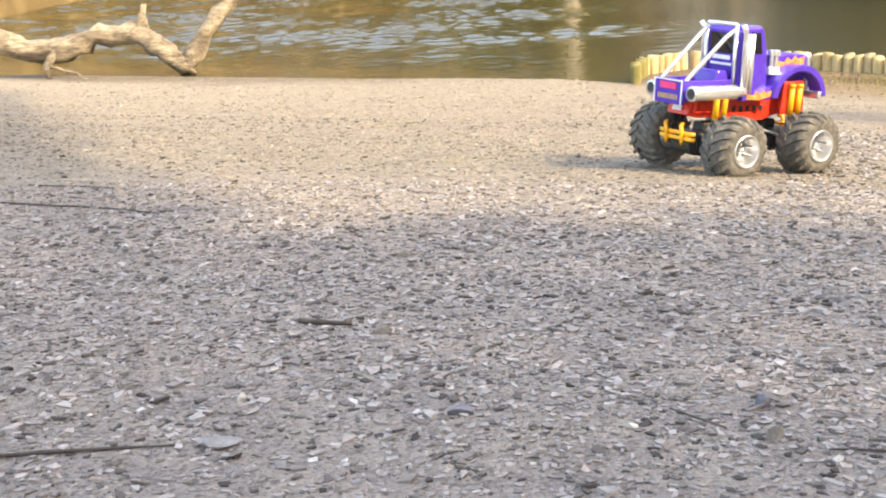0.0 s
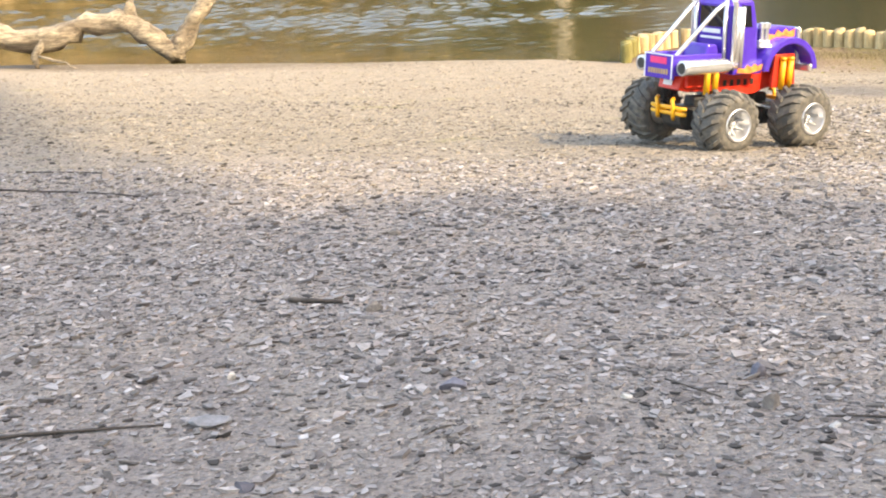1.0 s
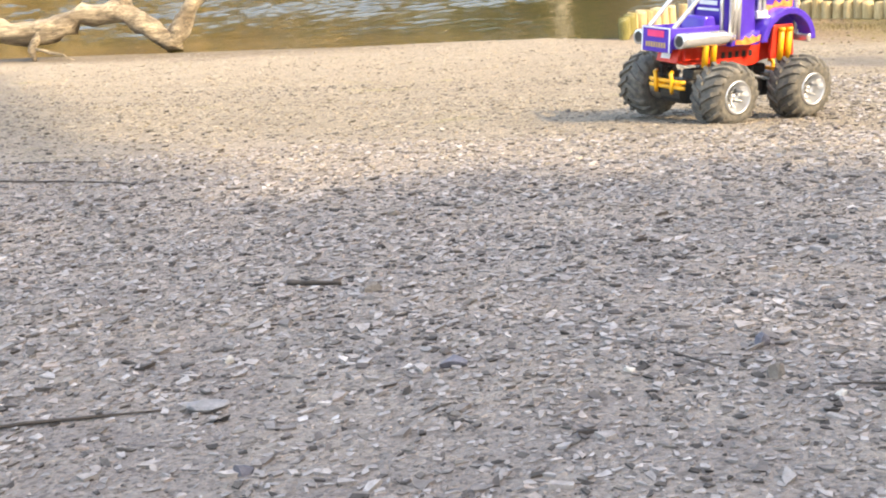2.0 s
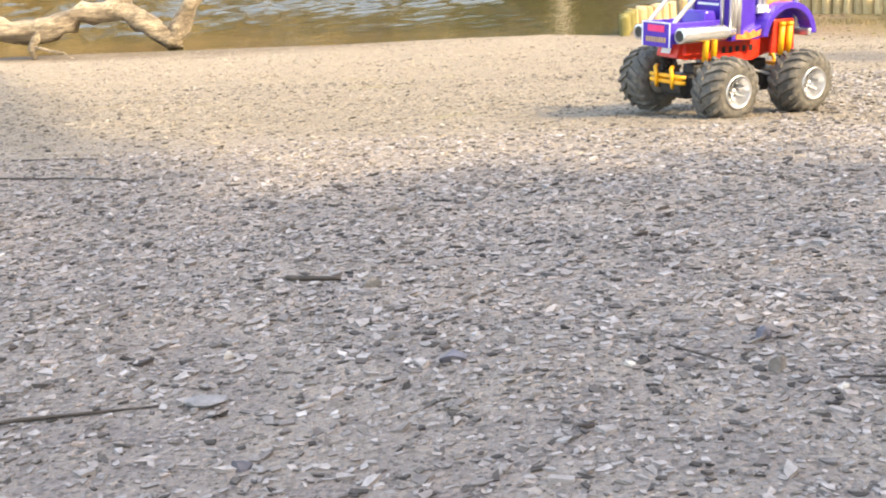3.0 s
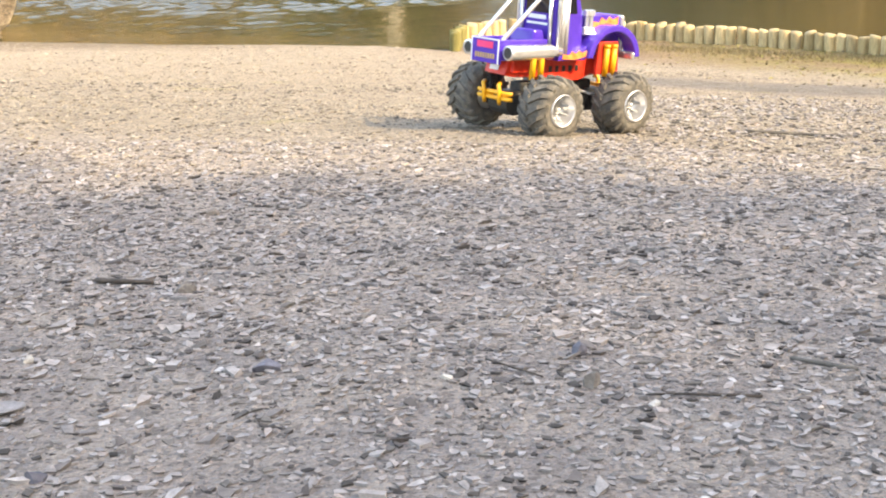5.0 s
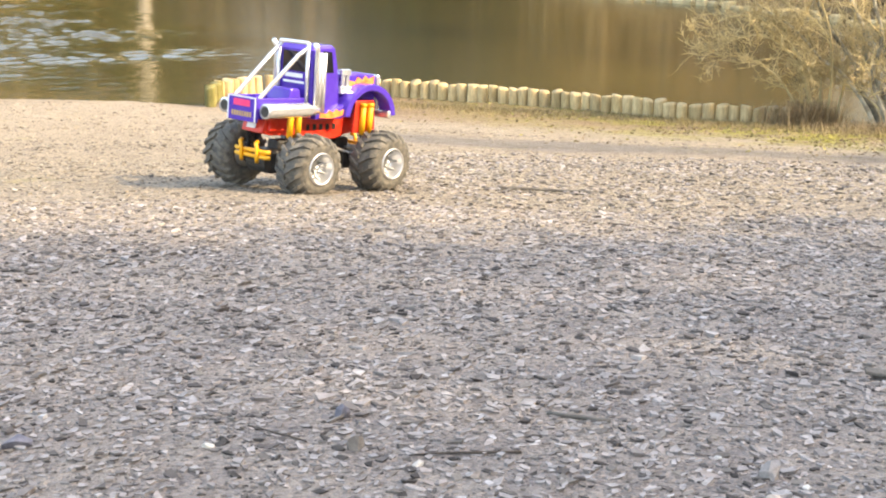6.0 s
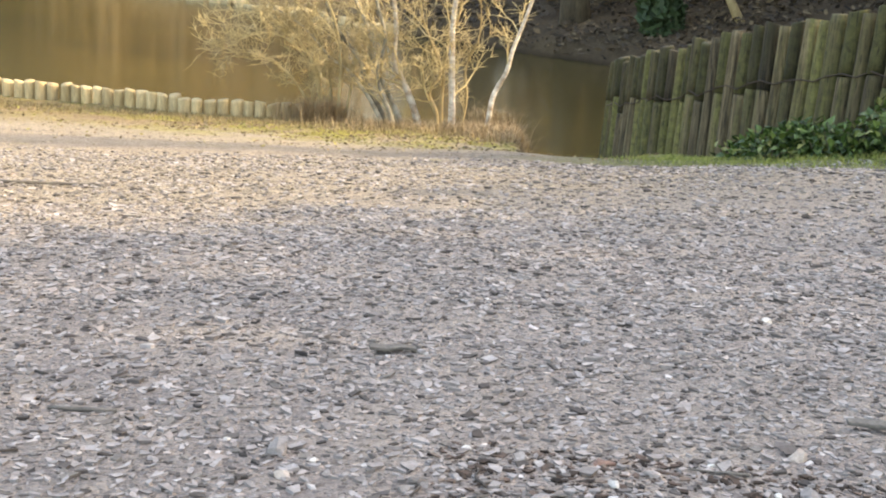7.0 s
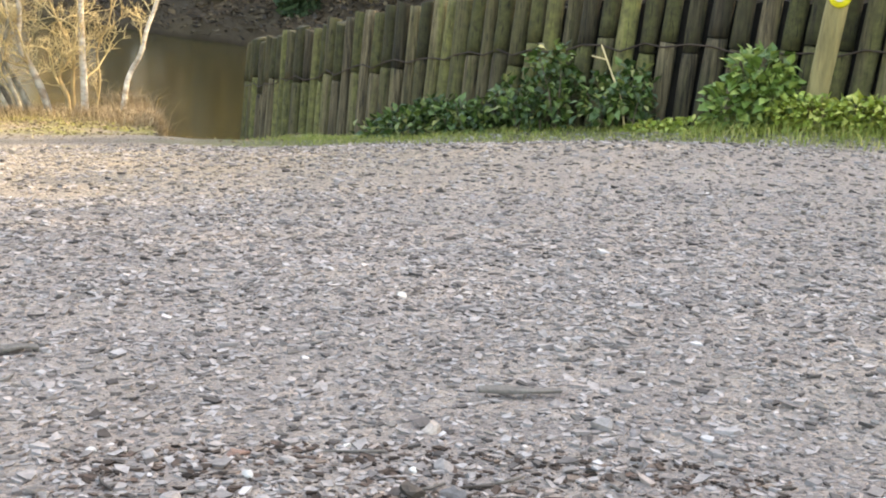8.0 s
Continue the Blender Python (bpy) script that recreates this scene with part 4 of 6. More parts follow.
def leafy(name, centres, size, leaf, count, mat, label, category, seed=1, flat=0.7):
    """A leafy bush: folded leaves scattered over lumps, on a few thin stems."""
    rng = np.random.default_rng(seed)
    k = rng.integers(0, len(centres), count)
    c = np.asarray(centres)[k]
    u = rng.normal(size=(count, 3))
    u /= np.linalg.norm(u, axis=1)[:, None]
    p = c + u * np.asarray(size) * (rng.uniform(0.35, 1.0, count) ** 0.6)[:, None]
    p[:, 2] = np.maximum(p[:, 2], ground_height(p[:, 0], p[:, 1]) + 0.01)
    out = u + rng.normal(size=(count, 3)) * 0.7 + np.array([0, 0, -0.1])
    out /= np.linalg.norm(out, axis=1)[:, None]
    side = np.cross(out, rng.normal(size=(count, 3)) * (1 - flat) + np.array([0, 0, 1.0]) * flat)
    side /= np.linalg.norm(side, axis=1)[:, None]
    nrm = np.cross(side, out)
    L = (leaf * rng.uniform(0.55, 1.25, count))[:, None]
    w = L * 0.36
    v = np.stack([p, p + out * L * 0.45 + side * w + nrm * L * 0.12, p + out * L * 0.5 - nrm * L * 0.03, p + out * L * 0.45 - side * w + nrm * L * 0.12, p + out * L - nrm * L * 0.16], 1).reshape(-1, 3)
    i = np.arange(count) * 5
    tris = np.concatenate([np.stack([i, i + 1, i + 2], 1), np.stack([i, i + 2, i + 3], 1), np.stack([i + 2, i + 1, i + 4], 1), np.stack([i + 3, i + 2, i + 4], 1)])
    lo = np.asarray(centres)
    foot = lo.mean(0)
    thing = empty(name, (foot[0], foot[1], height_at(foot[0], foot[1])), label, category)
    back = Matrix.Translation(-thing.location)
    ob = tagged(new("leaves", array_mesh("leaves", v, tris, mat)), kind="stuff")
    ob.parent, ob.matrix_parent_inverse = thing, back
    bm = bmesh.new()
    for c in centres:
        f = Vector((c[0] + rng.uniform(-0.05, 0.05), c[1] + rng.uniform(-0.05, 0.05), height_at(c[0], c[1]) - 0.01))
        for _ in range(2):
            add_tube(bm, [f, f.lerp(Vector(c), 0.6) + Vector(rng.normal(size=3) * 0.02), Vector(c) + Vector(rng.normal(size=3)) * size[0] * 0.5], (0.003, 0.0025, 0.0015), 5)
    stems = tagged(part("stems", bm, BARK, thing), kind="stuff")
    stems.matrix_parent_inverse = back
    return thing


def leaf_mat(name, *stops, rough=0.45):
    return material(name, islands(*stops, grain=0.15, s=80, bumps=0.1), rough, spec=0.4)


IVY = leaf_mat("dark bramble leaves", (0.0, (0.016, 0.035, 0.008)), (0.45, (0.05, 0.095, 0.02)), (0.85, (0.12, 0.18, 0.042)), (1.0, (0.26, 0.26, 0.09)))
LAUREL = leaf_mat("mid green leaves", (0.0, (0.06, 0.11, 0.02)), (0.5, (0.14, 0.22, 0.045)), (1.0, (0.30, 0.36, 0.09)))
GRASS = leaf_mat("short grass", (0.0, (0.10, 0.13, 0.02)), (0.6, (0.24, 0.28, 0.045)), (1.0, (0.42, 0.37, 0.12)), rough=0.7)
STRAW = leaf_mat("dead grass", (0.0, (0.12, 0.08, 0.045)), (0.6, (0.26, 0.185, 0.10)), (1.0, (0.42, 0.335, 0.20)), rough=0.8)
CONIFER = leaf_mat("dark evergreen foliage", (0.0, (0.02, 0.04, 0.015)), (1.0, (0.05, 0.085, 0.03)), rough=0.7)
TWIGS = material("far twigs", islands((0.0, (0.10, 0.066, 0.028)), (0.5, (0.21, 0.142, 0.058)), (1.0, (0.30, 0.215, 0.09)), s=6), 0.9)


def on_ground(xy):
    xy = np.asarray(xy)
    return np.column_stack([xy, ground_height(xy[:, 0], xy[:, 1])])


def palisade_x(y):
    return np.interp(y, (-1.4, 0.6, 1.7, 2.7, 3.4, 4.46, 5.36), (5.22, 5.2, 5.22, 5.28, 5.44, 5.82, 6.22))


rng = np.random.default_rng(5)
y = rng.uniform(-0.6, 5.0, 22000)
x = palisade_x(y) - 0.06 - np.abs(rng.normal(0, 0.33, 22000))
blades("grass_verge", on_ground(np.column_stack([x, y])), 0.042, 0.0014, GRASS, "short green grass along the foot of the palisade", "grass", 3, 1.1, 0.5)
y = rng.uniform(0.5, 2.1, 6500)
x = palisade_x(y) - 0.10 - np.abs(rng.normal(0, 0.22, 6500))
blades("weeds", on_ground(np.column_stack([x, y])), 0.075, 0.002, GRASS, "fresh yellow-green weeds before the palisade", "weeds", 8, 1.2, 0.6)
WEED = leaf_mat("fresh weed leaves", (0.0, (0.12, 0.17, 0.02)), (0.6, (0.26, 0.32, 0.05)), (1.0, (0.42, 0.42, 0.10)))
# thin grass and dead stems on the spit behind the log edging
s = rng.uniform(0, 1, 16000) ** 0.7
x = 2.2 + 4.1 * s + rng.normal(0, 0.12, 16000)
y = 11.2 - 3.75 * s - np.abs(rng.normal(0, 0.2 + 0.45 * s, 16000))
blades("bank_grass", on_ground(np.column_stack([x, y])), 0.04, 0.0022, leaf_mat("mossy bank grass", (0.0, (0.13, 0.09, 0.04)), (0.5, (0.24, 0.19, 0.08)), (1.0, (0.35, 0.27, 0.15)), rough=0.8),
       "thin yellowish grass beside the edging logs", "grass", 4)
for n, (cx, cy, sx, sy, hh, cnt) in enumerate(((6.45, 7.05, 0.26, 0.18, 0.13, 1700), (6.7, 7.3, 0.10, 0.16, 0.26, 1000), (5.55, 8.12, 0.14, 0.10, 0.24, 1000), (6.1, 7.65, 0.4, 0.25, 0.10, 2600), (6.38, 6.8, 0.2, 0.12, 0.13, 1700), (6.1, 6.5, 0.16, 0.10, 0.09, 1100), (5.62, 8.02, 0.07, 0.06, 0.26, 500))):
    xy = np.column_stack([rng.normal(cx, sx, cnt), rng.normal(cy, sy, cnt)])
    blades("dead_grass_tuft", on_ground(xy), hh, 0.0016, STRAW, "tuft of tan dead grass under the birches", "dead grass", 20 + n, 1.1, 0.5)

# brambles: many small uneven clumps along the foot of the posts, highest in the middle
clumps = []
for k in range(70):
    cy = rng.uniform(2.42, 4.15)
    rise = float(np.interp(cy, (2.4, 2.6, 2.8, 3.0, 3.2, 3.45, 3.7, 4.15), (0.20, 0.30, 0.37, 0.30, 0.15, 0.09, 0.12, 0.03)))
    cx = float(palisade_x(cy)) - rng.uniform(0.10, 0.34)
    clumps.append((cx, cy, height_at(cx, cy) + 0.02 + rise * rng.uniform(0, 1) ** 1.3))
leafy("bramble_bush", clumps, (0.09, 0.09, 0.06), 0.048, 3300, IVY, "dark green bramble bush against the palisade", "bush", 31)
leafy("laurel_bush", [(4.98, 2.0, 0.84), (4.97, 1.86, 0.90), (5.0, 1.92, 0.98)], (0.12, 0.13, 0.11), 0.055, 700, LAUREL, "broad-leaved green bush beside the marker post", "bush", 32)
leafy("weed_clump", [(4.9, 1.66, 0.86), (4.88, 1.45, 0.88), (4.92, 1.22, 0.92), (4.88, 1.0, 0.92)], (0.11, 0.17, 0.075), 0.035, 2200, WEED, "low bright yellow-green weeds before the palisade", "weeds", 33)
leafy("weed_clump", [(4.98, 2.35, 0.70), (4.92, 2.15, 0.74)], (0.10, 0.12, 0.05), 0.032, 600, WEED, "low bright yellow-green weeds before the palisade", "weeds", 34)


def grow(bm, at, way, length, r, rnd, depth, curl=0.22, kids=6, sides=6, up=0.1, tip=0.35):
    """A tapering shoot that bends and carries finer shoots."""
    steps = 6 if depth else 4
    pts, rad = [Vector(at)], [r]
    d = Vector(way).normalized()
    for k in range(steps):
        d = (d + Vector((rnd.uniform(-1, 1), rnd.uniform(-1, 1), rnd.uniform(-1, 1))) * curl + Vector((0, 0, up))).normalized()
        pts.append(pts[-1] + d * length / steps)
        rad.append(r * (1 - (1 - tip) * (k + 1) / steps))
    add_tube(bm, pts, rad, sides, cap=False)
    if depth:
        for _ in range(kids):
            f = rnd.uniform(0.18, 0.98) * steps
            i = min(int(f), steps - 1)
            p = pts[i].lerp(pts[i + 1], f - i)
            along_d = (pts[i + 1] - pts[i]).normalized()
            out = Vector((rnd.uniform(-1, 1), rnd.uniform(-1, 1), rnd.uniform(-0.4, 0.9))).normalized()
            grow(bm, p, along_d * 0.75 + out * 0.9, length * rnd.uniform(0.32, 0.62), max(rad[i] * 0.5, 0.0027), rnd, depth - 1, curl, max(kids - 1, 3), max(sides - 1, 3), up, tip)


RIGHT = Vector((0.77, -0.64, 0))


MOTTLED = material("mottled grey willow bark", two_scale((0.05, 0.042, 0.028), (0.50, 0.45, 0.34), 16, 70, 0.35, (1, 1, 0.7), 0.6, 0.006), 0.9)
TANBARK = material("tan willow bark", two_scale((0.17, 0.115, 0.05), (0.46, 0.35, 0.18), 9, 60, 0.3, (1, 1, 0.5), 0.5), 0.9)
AWAY = Vector((0.64, 0.77, 0))


def smooth_path(points, n=5):
    """Points along a soft curve through the given ones."""
    pts = [points[0] * 2 - points[1]] + points + [points[-1] * 2 - points[-2]]
    out = []
    for i in range(1, len(pts) - 2):
        a, b, c, d = pts[i - 1:i + 3]
        for k in range(n):
            t = k / n
            out.append(0.5 * (2 * b + (c - a) * t + (2 * a - 5 * b + 4 * c - d) * t * t + (3 * b - a - 3 * c + d) * t ** 3))
    return out + [points[-1]]


def stemmed_tree(name, foot, stems, seed, label, category, group="", twig=None):
    """Crooked stems, each a path of (offset along the bank, height), with bent shoots that fork into twigs."""
    rnd = random.Random(seed)
    z = height_at(*foot)
    thing = empty(name, (*foot, z - 0.05), label, category, group)
    for title, mat, r, path, kids, reach in stems:
        depth = rnd.uniform(-0.10, 0.10)
        pts = [RIGHT * dx + AWAY * (depth * (1 + h) + rnd.uniform(-0.02, 0.02)) + Vector((0, 0, h - z + 0.05)) for dx, h in path]
        pts[0].z = 0.0
        pts = smooth_path(pts)
        n = len(pts) - 1
        rad = [r * (1.0 - 0.72 * k / n) * rnd.uniform(0.93, 1.07) * (1.3 if k == 0 else 1) for k in range(n + 1)]
        bm = bmesh.new()
        add_tube(bm, pts, rad, 9)
        stem = part(title, bm, mat, thing, "", True)
        bm = bmesh.new()
        for _ in range(int(kids * 1.1)):
            k = rnd.randint(max(2, n // 6), n - 1)
            d = (pts[k + 1] - pts[k]).normalized()
            out = RIGHT * rnd.uniform(-1, 0.75) + AWAY * rnd.uniform(-0.8, 0.8) + Vector((0, 0, rnd.uniform(-0.25, 0.7)))
            grow(bm, pts[k], d * 0.5 + out, reach * rnd.uniform(0.5, 1.1), max(rad[k] * 0.36, 0.0034), rnd, 2, 0.34, 6, 5, 0.02, 0.3)
        tagged(part("twigs", bm, twig or STEM, stem, "bare forking twigs", True), kind="stuff")
    return thing


stemmed_tree("birch_tree", (6.3, 7.6), [("trunk", BIRCH, 0.029, [(0.14, 0.07), (0.13, 0.25), (0.11, 0.59), (0.10, 0.88), (0.12, 1.21), (0.10, 1.9), (0.14, 2.8), (0.1, 3.9)], 9, 0.5)], 3,
             "white-barked birch standing by the log edging", "tree", "birches")
stemmed_tree("birch_tree", (6.3, 7.6), [("trunk", BIRCH, 0.023, [(0.40, 0.07), (0.42, 0.27), (0.45, 0.39), (0.52, 0.54), (0.555, 0.70), (0.61, 0.86), (0.71, 1.2), (0.86, 1.7), (0.98, 2.5), (1.05, 3.1)], 9, 0.32)], 8,
             "leaning crooked white-barked birch over the pond", "tree", "birches")
stemmed_tree("willow_tree", (6.3, 7.6), [
    ("stem", MOTTLED, 0.026, [(-0.34, 0.07), (-0.42, 0.2), (-0.53, 0.38), (-0.58, 0.55), (-0.78, 0.8), (-0.92, 1.17), (-1.05, 1.7), (-1.3, 2.2)], 13, 0.6),
    ("stem", MOTTLED, 0.025, [(-0.22, 0.07), (-0.29, 0.18), (-0.38, 0.35), (-0.49, 0.56), (-0.54, 0.79), (-0.66, 1.05), (-0.7, 1.3), (-0.95, 2.1)], 13, 0.55),
    ("stem", MOTTLED, 0.022, [(-0.28, 0.07), (-0.34, 0.2), (-0.44, 0.43), (-0.39, 0.73), (-0.47, 1.02), (-0.5, 1.3), (-0.44, 1.9)], 11, 0.5),
    ("stem", BIRCH, 0.031, [(-0.10, 0.07), (-0.15, 0.2), (-0.23, 0.38), (-0.32, 0.56), (-0.32, 0.82), (-0.36, 1.19), (-0.33, 1.8), (-0.4, 2.6)], 12, 0.5),
    ("stem", MOTTLED, 0.018, [(-0.36, 0.07), (-0.48, 0.25), (-0.64, 0.45), (-0.80, 0.56), (-1.02, 0.78), (-1.3, 0.95)], 14, 0.5),
    ("stem", TANBARK, 0.02, [(0.03, 0.07), (0.01, 0.2), (-0.05, 0.34), (0.01, 0.45), (0.05, 0.56), (0.09, 0.75), (0.15, 0.97), (0.17, 1.3), (0.22, 1.9)], 11, 0.4),
    ("stem", TANBARK, 0.017, [(0.06, 0.07), (0.05, 0.3), (0.05, 0.5), (-0.05, 0.71), (-0.14, 0.95), (-0.17, 1.3), (-0.3, 1.8)], 12, 0.45),
    ("stem", TANBARK, 0.012, [(0.2, 0.07), (0.24, 0.3), (0.22, 0.55), (0.31, 0.8), (0.29, 1.2)], 10, 0.35)], 5,
             "many-stemmed crooked bare willow on the bank", "tree")
stemmed_tree("willow_shrub", (5.66, 8.14), [
    ("stem", STEM, 0.012, [(0.0, 0.07), (-0.04, 0.3), (-0.12, 0.55), (-0.30, 0.78), (-0.55, 0.86), (-0.75, 0.80)], 16, 0.42),
    ("stem", STEM, 0.012, [(0.05, 0.07), (0.04, 0.35), (-0.03, 0.65), (-0.20, 0.92), (-0.48, 1.08), (-0.7, 1.06)], 16, 0.45),
    ("stem", STEM, 0.013, [(0.09, 0.07), (0.12, 0.35), (0.10, 0.7), (0.0, 1.0), (-0.2, 1.3), (-0.45, 1.45)], 16, 0.48),
    ("stem", STEM, 0.011, [(-0.05, 0.07), (-0.14, 0.25), (-0.30, 0.45), (-0.52, 0.56), (-0.78, 0.55)], 15, 0.36),
    ("stem", STEM, 0.011, [(0.14, 0.07), (0.2, 0.4), (0.24, 0.8), (0.18, 1.2), (0.1, 1.6)], 15, 0.45),
    ("stem", STEM, 0.009, [(-0.02, 0.07), (-0.03, 0.3), (-0.08, 0.55), (-0.06, 0.8)], 12, 0.3),
    ("stem", STEM, 0.010, [(0.02, 0.07), (-0.06, 0.4), (-0.26, 0.66), (-0.5, 0.72), (-0.82, 0.62)], 15, 0.4)], 9,
             "low arching bare shrub leaning over the water", "shrub")


# leaning twig and marker post by the palisade
bm = bmesh.new()
add_tube(bm, [(5.0, 2.46, 0.62), (4.98, 2.50, 0.82), (4.95, 2.60, 1.04)], (0.0055, 0.005, 0.0035), 6)
add_tube(bm, [(4.96, 2.57, 0.98), (4.95, 2.64, 0.99)], (0.004, 0.003), 5)
tagged(mesh_object("stick", bm, STEM, True), "thin pale stick leaning among the brambles", "stick")


LEMON_WOOD = material("yellow-tan post", two_scale((0.12, 0.095, 0.038), (0.36, 0.285, 0.12), 9, 60, 0.35, (1, 1, 0.15), 0.7, 0.008), 0.9)

LEMON = material("lemon yellow plastic", two_scale((0.72, 0.62, 0.02), (0.80, 0.70, 0.04), 30, 200, 0.08), 0.4)


def marker_post():
    foot = Vector((5.02, 1.72, height_at(5.02, 1.72) - 0.15))
    thing = empty("marker_post", foot, "sunlit yellowish wooden post with a yellow marker", "post")
    bm = bmesh.new()
    top = Vector((0.045, -0.06, 0.78))
    rough_post(bm, (0, 0, 0), top, 0.043, 12, 0.1, 77)
    part("pole", bm, LEMON_WOOD, thing, "", True)
    bm = bmesh.new()
    add_lathe(bm, [(-0.008, 0.0), (-0.008, 0.042), (0.0, 0.045), (0.006, 0.042), (0.006, 0.026), (0.003, 0.024)], 20, "x", (-0.004, -0.07, 0.672))
    part("marker_ring", bm, LEMON, thing, "yellow plastic ring", True)
    bm = bmesh.new()
    add_lathe(bm, [(-0.009, 0.0), (-0.0095, 0.022), (-0.004, 0.024), (-0.002, 0.0)], 16, "x", (-0.004, -0.07, 0.672))
    part("marker_disc", bm, WHITE, thing, "white centre disc", True)


marker_post()


# ================= woods round the pond =================
def big_tree(foot, height, r, seed, label, ivy=0, mat=BARK):
    rnd = random.Random(seed)
    z = height_at(*foot) - 0.1
    thing = empty("tree", (*foot, z), label, "tree", "trees on the far bank")
    n = 10
    pts = [Vector((noise.noise((k * 0.35, seed, 1)) * 0.5, noise.noise((k * 0.35, seed, 5)) * 0.5, height * k / n)) for k in range(n + 1)]
    pts = [p - pts[0] for p in pts]
    rad = [r * (1.35 if k == 0 else 1 - 0.8 * k / n) for k in range(n + 1)]
    bm = bmesh.new()
    add_tube(bm, pts, rad, 10)
    part("trunk", bm, mat, thing, "", True)
    bm = bmesh.new()
    for _ in range(16):
        i = rnd.randint(3, n - 1)
        out = Vector((rnd.uniform(-1, 1), rnd.uniform(-1, 1), rnd.uniform(0.1, 0.9)))
        grow(bm, pts[i], out, height * rnd.uniform(0.16, 0.32), rad[i] * 0.42, rnd, 2, 0.2, 4, 5, 0.06)
    part("crown", bm, STEM, thing, "bare branching crown", True)
    if ivy:
        g = np.random.default_rng(seed)
        h = g.uniform(-0.05, 5.0, ivy)
        a = g.uniform(0, 2 * np.pi, ivy)
        c = np.column_stack([np.interp(h, [p.z for p in pts], [p.x for p in pts]), np.interp(h, [p.z for p in pts], [p.y for p in pts]), h])
        u = np.column_stack([np.cos(a), np.sin(a), g.uniform(-0.3, 0.3, ivy)])
        p = c + u * (r * 1.1 + g.uniform(0, 0.28, ivy) * np.interp(h, (0, 2, 5), (0.35, 0.8, 0.6)))[:, None]
        q = g.normal(size=(ivy, 3)) * 0.05
        w = g.normal(size=(ivy, 3)) * 0.05
        v = np.stack([p - q, p + w, p + q, p - w], 1).reshape(-1, 3)
        i = np.arange(ivy) * 4
        ob = new("ivy", array_mesh("ivy", v, np.stack([i, i + 1, i + 2, i + 3], 1), CONIFER))
        ob.parent = thing
        tagged(ob, "dark ivy clinging to the trunk")
    return thing


big_tree((14.9, 14.6), 9, 0.20, 1, "dark-barked bare tree on the shaded far bank")
big_tree((16.1, 15.0), 10, 0.22, 2, "dark-barked bare tree on the shaded far bank")
big_tree((14.6, 12.5), 9, 0.18, 3, "ivy-clad tree at the water's edge", 5000)
big_tree((15.2, 11.6), 6, 0.06, 4, "slim pale young tree on the far bank", 0, STEM)
big_tree((17.5, 19.5), 11, 0.24, 6, "dark-barked bare tree on the shaded far bank")
big_tree((18.6, 27.5), 10, 0.2, 7, "dark-barked bare tree on the shaded far bank")
big_tree((7.7, 72.2), 20, 0.34, 21, "tall pale-barked birch across the pond", 0, BIRCH)
big_tree((18.2, 23.0), 8, 0.13, 12, "slim pale young tree on the far bank", 0, STEM)


